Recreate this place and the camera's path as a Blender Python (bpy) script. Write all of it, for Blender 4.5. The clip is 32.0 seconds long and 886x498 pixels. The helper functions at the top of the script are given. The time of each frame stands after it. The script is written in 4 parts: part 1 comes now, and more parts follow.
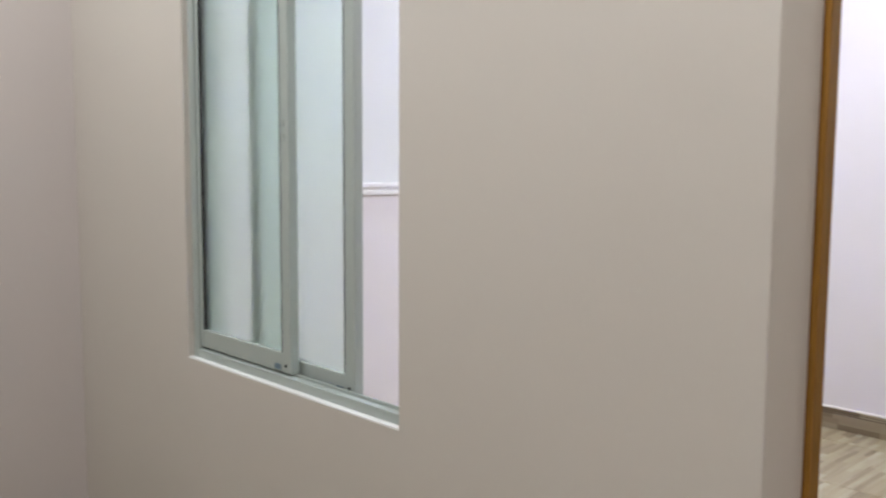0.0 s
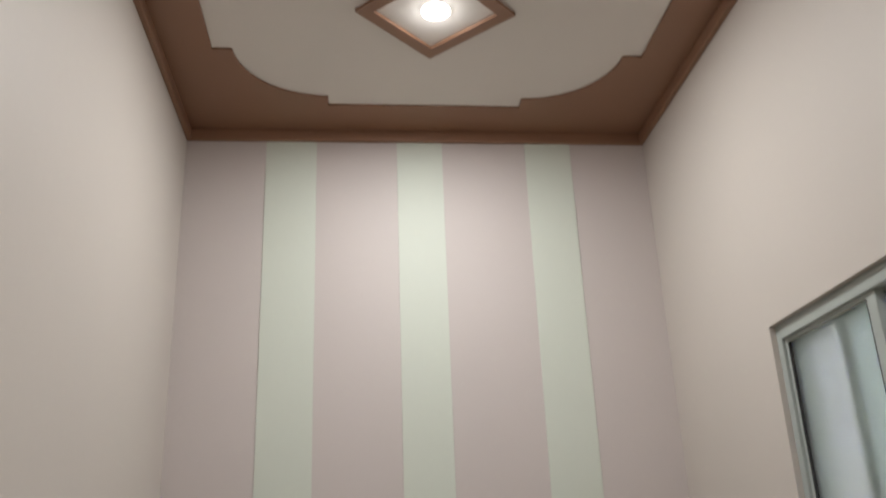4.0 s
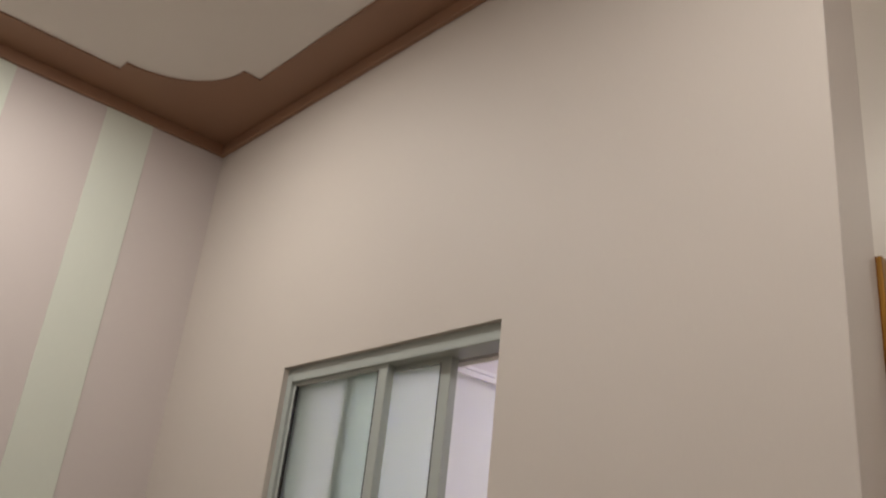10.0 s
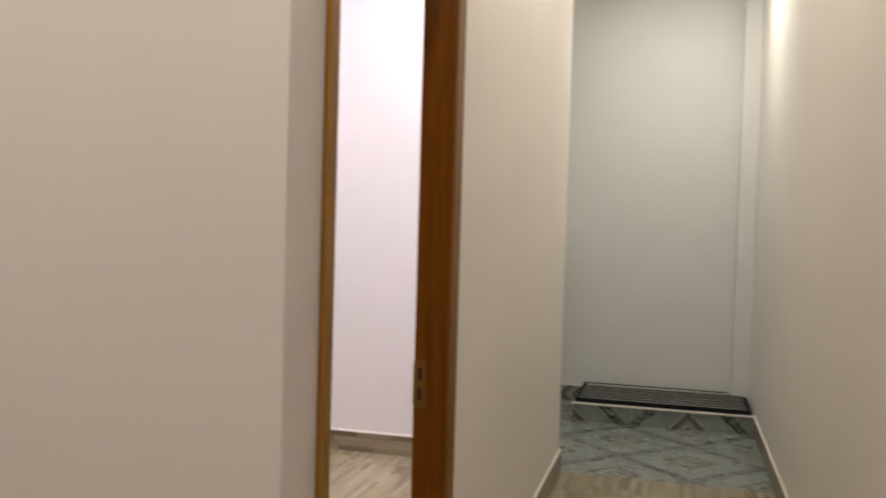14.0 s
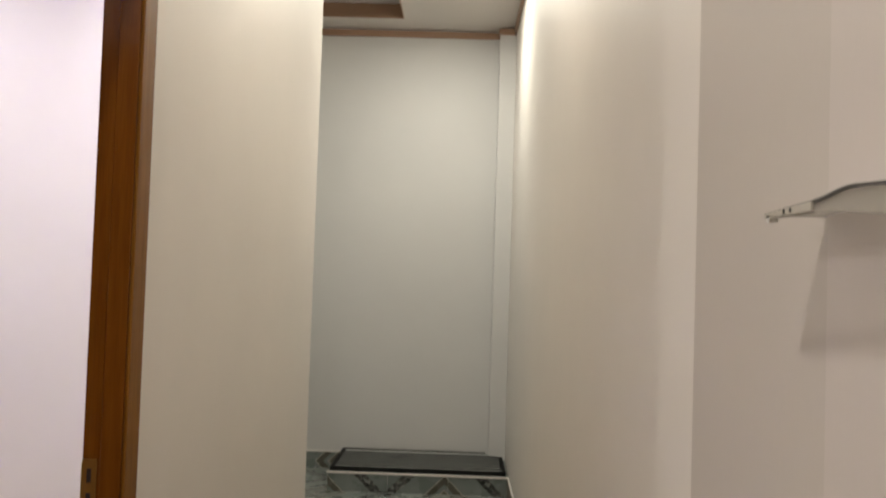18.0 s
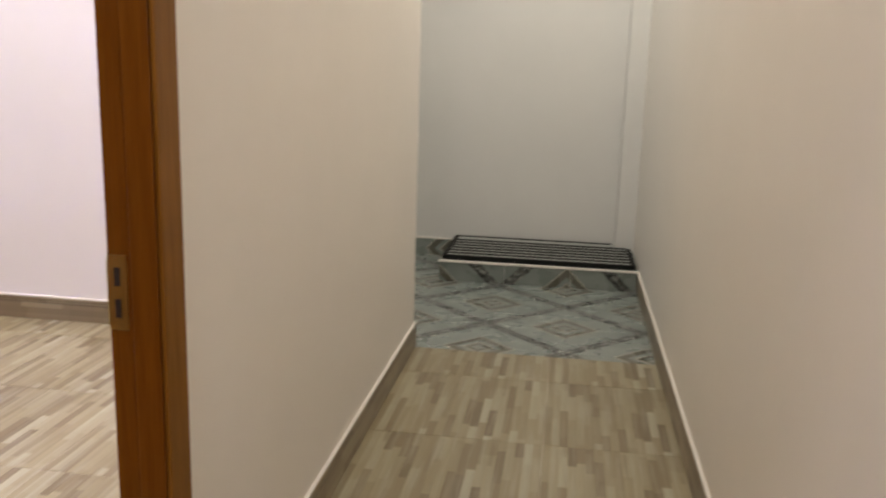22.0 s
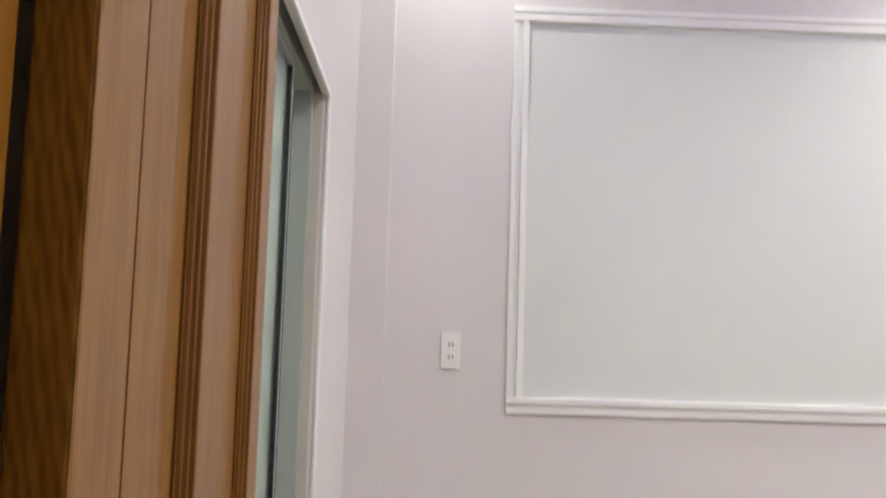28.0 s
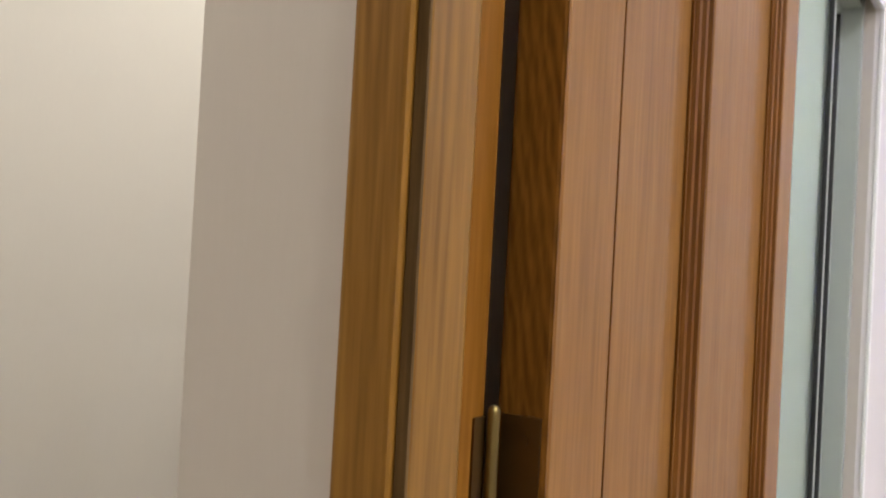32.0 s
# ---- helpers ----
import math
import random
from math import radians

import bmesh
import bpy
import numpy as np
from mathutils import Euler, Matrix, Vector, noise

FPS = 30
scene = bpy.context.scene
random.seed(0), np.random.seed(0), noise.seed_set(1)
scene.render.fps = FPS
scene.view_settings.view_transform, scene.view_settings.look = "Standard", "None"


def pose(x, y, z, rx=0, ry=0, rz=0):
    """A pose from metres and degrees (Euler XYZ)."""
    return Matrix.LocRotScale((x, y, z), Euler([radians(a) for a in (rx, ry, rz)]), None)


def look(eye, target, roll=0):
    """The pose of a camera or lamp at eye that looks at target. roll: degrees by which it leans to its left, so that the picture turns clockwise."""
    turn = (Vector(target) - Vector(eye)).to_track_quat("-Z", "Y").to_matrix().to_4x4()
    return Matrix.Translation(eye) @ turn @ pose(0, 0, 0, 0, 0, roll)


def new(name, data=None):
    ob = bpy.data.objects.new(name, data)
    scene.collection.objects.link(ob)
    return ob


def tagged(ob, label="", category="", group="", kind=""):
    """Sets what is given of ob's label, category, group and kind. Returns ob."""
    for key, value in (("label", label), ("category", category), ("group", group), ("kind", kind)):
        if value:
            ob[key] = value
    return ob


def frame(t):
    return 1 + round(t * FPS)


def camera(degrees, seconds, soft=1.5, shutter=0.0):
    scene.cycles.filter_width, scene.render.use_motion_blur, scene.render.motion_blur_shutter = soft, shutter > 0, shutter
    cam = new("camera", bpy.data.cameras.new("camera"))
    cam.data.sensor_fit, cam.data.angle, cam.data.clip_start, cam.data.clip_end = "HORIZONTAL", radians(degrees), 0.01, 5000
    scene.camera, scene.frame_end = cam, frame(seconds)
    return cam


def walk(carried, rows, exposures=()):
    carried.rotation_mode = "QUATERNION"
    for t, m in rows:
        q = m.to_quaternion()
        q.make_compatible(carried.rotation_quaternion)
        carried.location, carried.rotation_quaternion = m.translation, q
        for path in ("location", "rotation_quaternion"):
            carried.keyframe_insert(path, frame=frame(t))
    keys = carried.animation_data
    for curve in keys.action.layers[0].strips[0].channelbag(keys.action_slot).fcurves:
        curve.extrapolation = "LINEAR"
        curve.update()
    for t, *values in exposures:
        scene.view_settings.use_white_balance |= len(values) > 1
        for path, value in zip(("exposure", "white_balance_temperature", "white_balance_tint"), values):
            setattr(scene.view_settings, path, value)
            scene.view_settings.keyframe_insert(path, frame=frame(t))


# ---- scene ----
cam = camera(54.0, 32.0, soft=2.0, shutter=0.4)
PATH = [
    (0, (0.586, -1.200, 1.415), (-0.864, 0.163, 1.221), 0.33),
    (0.5, (0.578, -1.251, 1.423), (-0.999, -0.035, 1.243), 1.18),
    (1, (0.614, -1.296, 1.456), (-1.081, -0.247, 1.297), -0.19),
    (1.5, (0.595, -1.295, 1.464), (-1.207, -0.436, 1.343), 1.04),
    (2, (0.630, -1.292, 1.475), (-1.246, -0.600, 1.428), -0.33),
    (2.5, (0.709, -1.307, 1.475), (-1.215, -0.765, 1.535), 1.74),
    (3, (0.648, -1.289, 1.498), (-1.294, -0.917, 1.796), -1.82),
    (3.5, (0.637, -1.243, 1.494), (-1.276, -0.981, 2.017), -2.82),
    (4, (0.636, -1.240, 1.508), (-1.224, -1.041, 2.216), -2.29),
    (4.5, (0.653, -1.251, 1.534), (-1.148, -1.102, 2.391), -1.46),
    (6.5, (0.697, -1.324, 1.629), (-0.740, -1.095, 3.000), 5.91),
    (7, (0.693, -1.361, 1.622), (-0.650, -1.013, 3.063), 7.18),
    (7.5, (0.682, -1.382, 1.633), (-0.569, -0.879, 3.110), 7.61),
    (8, (0.659, -1.389, 1.632), (-0.527, -0.691, 3.084), 7.26),
    (8.5, (0.618, -1.366, 1.621), (-0.566, -0.449, 2.947), 6.98),
    (9, (0.621, -1.337, 1.606), (-0.663, -0.300, 2.737), 8.14),
    (9.5, (0.599, -1.357, 1.573), (-0.782, -0.241, 2.492), 6.72),
    (10, (0.607, -1.413, 1.501), (-0.806, -0.229, 2.275), 6.60),
    (10.5, (0.599, -1.400, 1.481), (-0.817, -0.160, 2.157), 6.19),
    (11, (0.554, -1.284, 1.508), (-0.872, 0.004, 2.064), 5.23),
    (11.5, (0.553, -1.270, 1.510), (-0.863, 0.086, 1.903), 5.31),
    (12, (0.557, -1.275, 1.511), (-0.824, 0.147, 1.777), 4.38),
    (12.5, (0.601, -1.295, 1.468), (-0.701, 0.209, 1.672), 5.73),
    (13, (0.578, -1.307, 1.392), (-0.540, 0.347, 1.507), 3.40),
    (13.5, (0.588, -1.279, 1.429), (-0.241, 0.541, 1.416), 2.03),
    (14, (0.585, -1.235, 1.349), (0.066, 0.696, 1.287), 1.60),
    (14.5, (0.615, -1.268, 1.342), (0.296, 0.703, 1.229), 0.26),
    (16.5, (0.677, -1.047, 1.339), (0.638, 0.938, 1.101), -0.34),
    (17, (0.749, -1.001, 1.345), (0.731, 0.993, 1.187), 0.31),
    (17.5, (0.756, -0.961, 1.383), (0.739, 1.037, 1.316), 0.51),
    (18, (0.760, -0.984, 1.408), (0.719, 1.014, 1.481), 1.84),
    (18.5, (0.770, -0.980, 1.433), (0.708, 1.008, 1.639), 2.00),
    (19, (0.768, -0.954, 1.438), (0.692, 1.026, 1.711), 2.47),
    (19.5, (0.758, -0.927, 1.412), (0.647, 1.062, 1.581), 1.27),
    (20, (0.693, -0.779, 1.372), (0.578, 1.218, 1.347), 0.74),
    (20.5, (0.671, -0.650, 1.351), (0.566, 1.341, 1.192), 1.32),
    (21, (0.664, -0.549, 1.341), (0.588, 1.429, 1.057), 0.79),
    (21.5, (0.653, -0.447, 1.318), (0.567, 1.516, 0.946), 0.86),
    (22, (0.665, -0.326, 1.307), (0.393, 1.610, 0.887), 1.75),
    (22.5, (0.623, -0.232, 1.277), (0.086, 1.631, 0.788), 2.93),
    (23, (0.570, -0.133, 1.292), (-0.206, 1.627, 0.743), 3.88),
    (23.5, (0.575, -0.106, 1.316), (-0.429, 1.532, 0.761), 3.03),
    (24, (0.522, 0.100, 1.303), (-0.767, 1.530, 0.759), 1.33),
    (24.5, (0.484, 0.237, 1.292), (-1.047, 1.418, 0.783), 4.42),
    (25, (0.398, 0.340, 1.276), (-1.297, 1.269, 0.762), 5.40),
    (25.5, (0.369, 0.482, 1.259), (-1.447, 1.161, 0.770), 4.99),
    (27.5, (0.269, 0.377, 1.489), (-1.587, 0.512, 1.492), 1.1),
    (28, (0.352, 0.381, 1.55), (-1.498, 0.427, 1.726), 1.7),
    (28.5, (0.35, 0.381, 1.581), (-1.477, 0.349, 1.931), 1.8),
    (29, (0.332, 0.388, 1.601), (-1.441, 0.206, 2.134), 1.8),
    (29.5, (0.299, 0.382, 1.62), (-1.398, -0.022, 2.268), 1.7),
    (30, (0.314, 0.4, 1.616), (-1.295, -0.266, 2.271), 1.4),
    (30.5, (0.327, 0.417, 1.601), (-1.235, -0.426, 2.156), 2.3),
    (31, (0.341, 0.414, 1.492), (-1.345, -0.560, 1.948), 2.31),
    (32, (0.367, 0.444, 1.508), (-1.284, -0.685, 1.538), 3.04),
]
EXPOSURES = [(0, 0.5, 5750, 5), (1, 0.1, 5850, 7), (2, 0.0, 5900, 8), (4, -0.05, 6000, 9), (7, 0.0, 6250, 11), (8, 0.1, 6350, 11), (9, -0.15, 6500, 12), (10, -0.25, 6500, 12), (11, -0.32, 6500, 11), (12, 0.0, 6500, 11), (13, 0.1, 6500, 11), (14, 0.42, 6500, 11),
             (17, 0.6, 6500, 10), (18, 0.3, 6500, 10), (19, 0.05, 6500, 9), (20, 0.28, 6500, 10), (21, 0.68, 6500, 11), (22, 0.70, 6550, 12), (25, 0.45, 6450, 8), (28, 0.15, 6450, 1), (29, 0.25, 6450, 2), (30, 0.1, 6450, 5), (31, 0.40, 6300, 5), (32, 0.6, 6250, 4)]
walk(cam, [(t, look(eye, target, roll)) for t, eye, target, roll in PATH], EXPOSURES)

# ---- plan, in metres: x east, y north, origin at the projecting corner of the bedroom ----
XW = -2.637           # striped west wall of the sitting room
YS = -1.933           # its south wall
XC = 1.124            # east wall, shared with the corridor
TW = 0.12             # thickness of the window wall
TD = 0.073            # thickness of the door wall
XB = -2.864           # west wall of the bedroom
YN = 3.505            # north wall of the bedroom, inside
YE = 3.505            # end of the corridor's west wall
YK = 5.51             # back wall
XL = -1.50            # west end of the back space
HC = 3.232            # underside of the cornices
ZC = 3.29             # ceiling
HB, ZB = 3.28, 3.34   # the same in the bedroom
WIN = (-1.799, -0.828, 0.833, 2.180)  # window opening: x0, x1, z0, z1
DOOR = (0.172, 0.992, 2.155)          # clear door opening: y0, y1, top
STEP = (-0.075, 4.80, 0.124)          # raised step: west end, front, height

# ---- world and lamps ----
world = bpy.data.worlds.new("night")
scene.world = world
world.use_nodes = True
world.node_tree.nodes["Background"].inputs["Color"].default_value = (0.02, 0.025, 0.04, 1)
world.node_tree.nodes["Background"].inputs["Strength"].default_value = 0.3


def lamp(name, at, power, color, size, spread=150, target=None):
    data = bpy.data.lights.new(name, "AREA")
    data.shape, data.size, data.energy, data.color, data.spread = "DISK", size, power, color, radians(spread)
    ob = new(name, data)
    ob.matrix_world = look(at, target or (at[0], at[1] + 0.0001, at[2] - 1))
    return ob


WARM = (1.0, 0.95, 0.87)
COOL = (1.0, 0.96, 0.925)
LAMP_A = [(-1.795, -0.972), (0.24, -0.972)]
LAMP_C = [(0.591, 4.25), (0.64, 1.90)]
# LAMP_B's third is unseen, placed to brighten the door leaf and window side.
LAMP_B = [(-2.54, 0.542), (-2.54, 2.95), (-0.34, 1.55), (-0.34, 2.95)]
def globe(name, at, power, color):
    """The sideways light of a surface downlight's bulging diffuser."""
    data = bpy.data.lights.new(name, "POINT")
    data.energy, data.color, data.shadow_soft_size = power, color, 0.012
    new(name, data).location = at


WHITE_GREEN = (1.0, 0.965, 0.835)
for at, power in zip(LAMP_A, (21, 21.5)):
    lamp("sitting_room_lamp", (*at, ZC - 0.012), power, WARM, 0.11, 178)
    globe("sitting_room_glow", (*at, ZC - 0.018), 1.2, WARM)
for at, down, side in ((LAMP_C[0], 17, 3.2), (LAMP_C[1], 1.5, 18)):
    lamp("corridor_lamp", (*at, ZC - 0.012), down, WHITE_GREEN, 0.11, 174)
    globe("corridor_glow", (*at, ZC - 0.018), side, WHITE_GREEN)
for at, power in zip(LAMP_B, (3.8, 21.5, 20, 21)):
    lamp("bedroom_lamp", (*at, ZB - 0.012), power, COOL, 0.10, 155)


# ---- materials ----
class Nodes:
    """Short hand for one node tree."""

    def __init__(self, name):
        self.m = bpy.data.materials.new(name)
        self.m.use_nodes = True
        self.t = self.m.node_tree
        self.b = self.t.nodes["Principled BSDF"]

    def n(self, kind, **values):
        node = self.t.nodes.new("ShaderNode" + kind)
        for key, value in values.items():
            if key == "op":
                node.operation = value
            else:
                node.inputs[key.replace("_", " ")].default_value = value
        return node

    def link(self, a, b):
        self.t.links.new(a, b)

    def math(self, op, a, b=None, clamp=False):
        node = self.t.nodes.new("ShaderNodeMath")
        node.operation, node.use_clamp = op, clamp
        for i, v in enumerate((a, b)):
            if v is None:
                continue
            if isinstance(v, (int, float)):
                node.inputs[i].default_value = v
            else:
                self.link(v, node.inputs[i])
        return node.outputs[0]

    def mix(self, fac, a, b, blend="MIX"):
        node = self.t.nodes.new("ShaderNodeMix")
        node.data_type, node.blend_type = "RGBA", blend
        for i, v in ((0, fac), (6, a), (7, b)):
            if isinstance(v, (int, float)):
                node.inputs[i].default_value = v
            elif isinstance(v, tuple):
                node.inputs[i].default_value = (*v, 1)
            else:
                self.link(v, node.inputs[i])
        return node.outputs[2]

    def ramp(self, fac, stops):
        node = self.t.nodes.new("ShaderNodeValToRGB")
        while len(node.color_ramp.elements) < len(stops):
            node.color_ramp.elements.new(0.5)
        for e, (p, c) in zip(node.color_ramp.elements, stops):
            e.position, e.color = p, (*c, 1) if isinstance(c, tuple) else (c, c, c, 1)
        self.link(fac, node.inputs[0])
        return node.outputs[0]

    def position(self):
        return self.n("NewGeometry").outputs["Position"]

    def noise(self, scale, detail=3, vector=None, rough=0.5):
        node = self.n("TexNoise", Scale=scale, Detail=detail, Roughness=rough)
        self.link(vector or self.position(), node.inputs["Vector"])
        return node.outputs["Fac"]

    def stretched(self, x, y, z, source=None):
        node = self.n("Mapping")
        node.inputs["Scale"].default_value = (x, y, z)
        self.link(source or self.position(), node.inputs["Vector"])
        return node.outputs[0]

    def bump(self, height, strength, distance=0.002):
        node = self.n("Bump", Strength=strength, Distance=distance)
        self.link(height, node.inputs["Height"])
        self.link(node.outputs[0], self.b.inputs["Normal"])

    def set(self, color=None, rough=None, **more):
        for key, v in (("Base Color", color), ("Roughness", rough), *((k.replace("_", " "), v) for k, v in more.items())):
            if v is None:
                continue
            if isinstance(v, tuple):
                self.b.inputs[key].default_value = (*v, 1)
            elif isinstance(v, (int, float)):
                self.b.inputs[key].default_value = v
            else:
                self.link(v, self.b.inputs[key])
        return self.m


def scaled(c, k):
    return tuple(min(1.0, v * k) for v in c)


def painted(name, base, rough=0.55, grain=160, strength=0.12, stain=0.06):
    """Rolled wall paint or wall paper: soft stains, fine stipple."""
    g = Nodes(name)
    large = g.noise(1.3, 4)
    fine = g.noise(grain, 3)
    c = g.mix(large, scaled(base, 1 - stain), scaled(base, 1 + stain))
    c = g.mix(g.math("MULTIPLY", g.noise(9, 5), 0.25), c, scaled(base, 1 - 1.6 * stain))
    g.bump(g.math("ADD", fine, g.math("MULTIPLY", g.noise(grain / 7, 2), 1.5)), strength, 0.0015)
    return g.set(c, g.math("ADD", rough, g.math("MULTIPLY", g.math("SUBTRACT", large, 0.5), 0.12)))


def papered(name, base, rough=0.6):
    """Wall paper with a woven vertical grain."""
    g = Nodes(name)
    weave = g.noise(1, 3, g.stretched(380, 380, 26))
    cross = g.noise(1, 2, g.stretched(30, 30, 420))
    large = g.noise(1.1, 4)
    c = g.mix(large, scaled(base, 0.95), scaled(base, 1.05))
    c = g.mix(g.math("MULTIPLY", weave, 0.22), c, scaled(base, 0.82))
    g.bump(g.math("ADD", weave, g.math("MULTIPLY", cross, 0.5)), 0.10, 0.001)
    return g.set(c, rough)


def varnished(name, dark, light, axis="z", rough=0.22, ring=0.40, ring_scale=0.55, coat=0.3, twist=7.0):
    """Varnished timber, the grain along one axis."""
    g = Nodes(name)
    s = {"x": (1.2, 26, 26), "y": (26, 1.2, 26), "z": (26, 26, 1.2), "edge": (26, 26, 4.5)}[axis]
    info = g.n("ObjectInfo")
    shift = g.n("VectorMath")
    shift.operation = "ADD"
    g.link(g.position(), shift.inputs[0])
    comb = g.n("CombineXYZ")
    for i in range(3):
        g.link(g.math("MULTIPLY", info.outputs["Random"], 3.7 + i), comb.inputs[i])
    g.link(comb.outputs[0], shift.inputs[1])
    where = g.stretched(*s, shift.outputs[0])
    warp = g.noise(0.6, 3, where)
    rings = g.t.nodes.new("ShaderNodeTexWave")
    rings.wave_type, rings.bands_direction = "BANDS", "DIAGONAL"
    for key, v in (("Scale", ring_scale), ("Distortion", twist), ("Detail", 3.0), ("Detail Scale", 1.2)):
        rings.inputs[key].default_value = v
    g.link(where, rings.inputs["Vector"])
    fibre = g.noise(1, 4, g.stretched(*(v * 9 for v in s), shift.outputs[0]))
    f = g.math("ADD", g.math("MULTIPLY", rings.outputs["Fac"], ring), g.math("MULTIPLY", g.ramp(fibre, [(0.34, 0.0), (0.66, 1.0)]), 0.35))
    figure = g.noise(1, 3, g.stretched(*(v * 2.6 for v in s), shift.outputs[0]))
    f = g.math("ADD", f, g.math("ADD", g.math("MULTIPLY", warp, 0.3), g.math("MULTIPLY", g.math("SUBTRACT", figure, 0.5), 0.8 - ring)))
    f = g.math("ADD", f, (0.40 - ring) / 2)
    c = g.ramp(f, [(0.22, dark), (0.5, tuple((a + b) / 2 for a, b in zip(dark, light))), (0.78, light)])
    c = g.mix(g.math("MULTIPLY", g.noise(2.3, 3), 0.3), c, scaled(dark, 1.1))
    g.bump(fibre, 0.07, 0.001)
    wavy = g.n("Bump", Strength=0.05, Distance=0.002)
    g.link(g.noise(1, 2, g.stretched(*(v * 1.5 for v in s), shift.outputs[0])), wavy.inputs["Height"])
    g.link(wavy.outputs[0], g.b.inputs["Coat Normal"])
    return g.set(c, g.math("ADD", rough + 0.06, g.math("MULTIPLY", g.noise(30, 3), 0.1)), Coat_Weight=coat, Coat_Roughness=0.08, Specular_IOR_Level=0.1)


def strip_tile(name, tones, rough=0.33):
    """Glazed tile printed with narrow timber strips that run north, the same print on every tile."""
    g = Nodes(name)
    own = g.n("TexCoord").outputs["Object"]
    sep = g.n("SeparateXYZ")
    g.link(own, sep.inputs[0])

    def white(*inputs):
        w = g.n("TexWhiteNoise")
        w.noise_dimensions = "3D"
        cv = g.n("CombineXYZ")
        for k, v in enumerate(inputs):
            if isinstance(v, (int, float)):
                cv.inputs[k].default_value = v
            else:
                g.link(v, cv.inputs[k])
        g.link(cv.outputs[0], w.inputs["Vector"])
        return w.outputs["Value"]

    def strips(width, length, seed):
        """Random tone of each strip, and the place across it from 0 to 1."""
        across = g.math("DIVIDE", g.math("ADD", sep.outputs[0], 8.0 + seed * 0.01), width)
        col = g.math("FLOOR", across)
        run = g.math("ADD", g.math("DIVIDE", g.math("ADD", sep.outputs[1], 8.0), length), g.math("MULTIPLY", white(col, seed, 0.5), 9.0))
        return white(col, g.math("FLOOR", run), seed), g.math("FRACT", across)

    tone, across = strips(0.0300, 0.24, 1.5)
    c = g.ramp(tone, tones)
    slim, slim_across = strips(0.0200, 0.19, 7.5)
    worn = g.ramp(g.noise(1, 4, g.stretched(40, 5, 5)), [(0.3, 0.45), (0.65, 1.0)])
    dark = g.math("MULTIPLY", g.math("GREATER_THAN", slim, 0.93), g.ramp(slim_across, [(0.0, 0.25), (0.7, 0.9), (1.0, 0.6)]))
    c = g.mix(g.math("MULTIPLY", dark, g.math("MULTIPLY", worn, 0.7)), c, tones[1][1])
    c = g.mix(g.math("MULTIPLY", g.math("LESS_THAN", slim, 0.10), 0.14), c, tones[-1][1])
    soft = g.ramp(across, [(0.0, 0.0), (0.55, 0.12), (0.9, 0.26), (1.0, 0.1)])
    c = g.mix(g.math("MULTIPLY", soft, worn), c, scaled(tones[2][1], 0.72))
    fibre = g.noise(1, 5, g.stretched(170, 5, 5), 0.6)
    streak = g.ramp(fibre, [(0.40, 0.0), (0.68, 1.0)])
    c = g.mix(g.math("MULTIPLY", streak, 0.34), c, scaled(tones[2][1], 0.7))
    pale = g.ramp(g.noise(1, 4, g.stretched(60, 2.6, 2.6)), [(0.48, 0.0), (0.72, 1.0)])
    c = g.mix(g.math("MULTIPLY", pale, 0.30), c, (0.440, 0.425, 0.360))
    c = g.mix(g.math("MULTIPLY", g.noise(1, 3, g.stretched(14, 3, 3)), 0.14), c, tones[4][1])
    rnd = g.n("ObjectInfo").outputs["Random"]
    c = g.mix(g.math("MULTIPLY", rnd, 0.12), c, scaled(tones[1][1], 0.85))
    g.bump(fibre, 0.04, 0.001)
    return g.set(c, g.math("ADD", rough - 0.06, g.math("MULTIPLY", g.noise(12, 4), 0.12)))


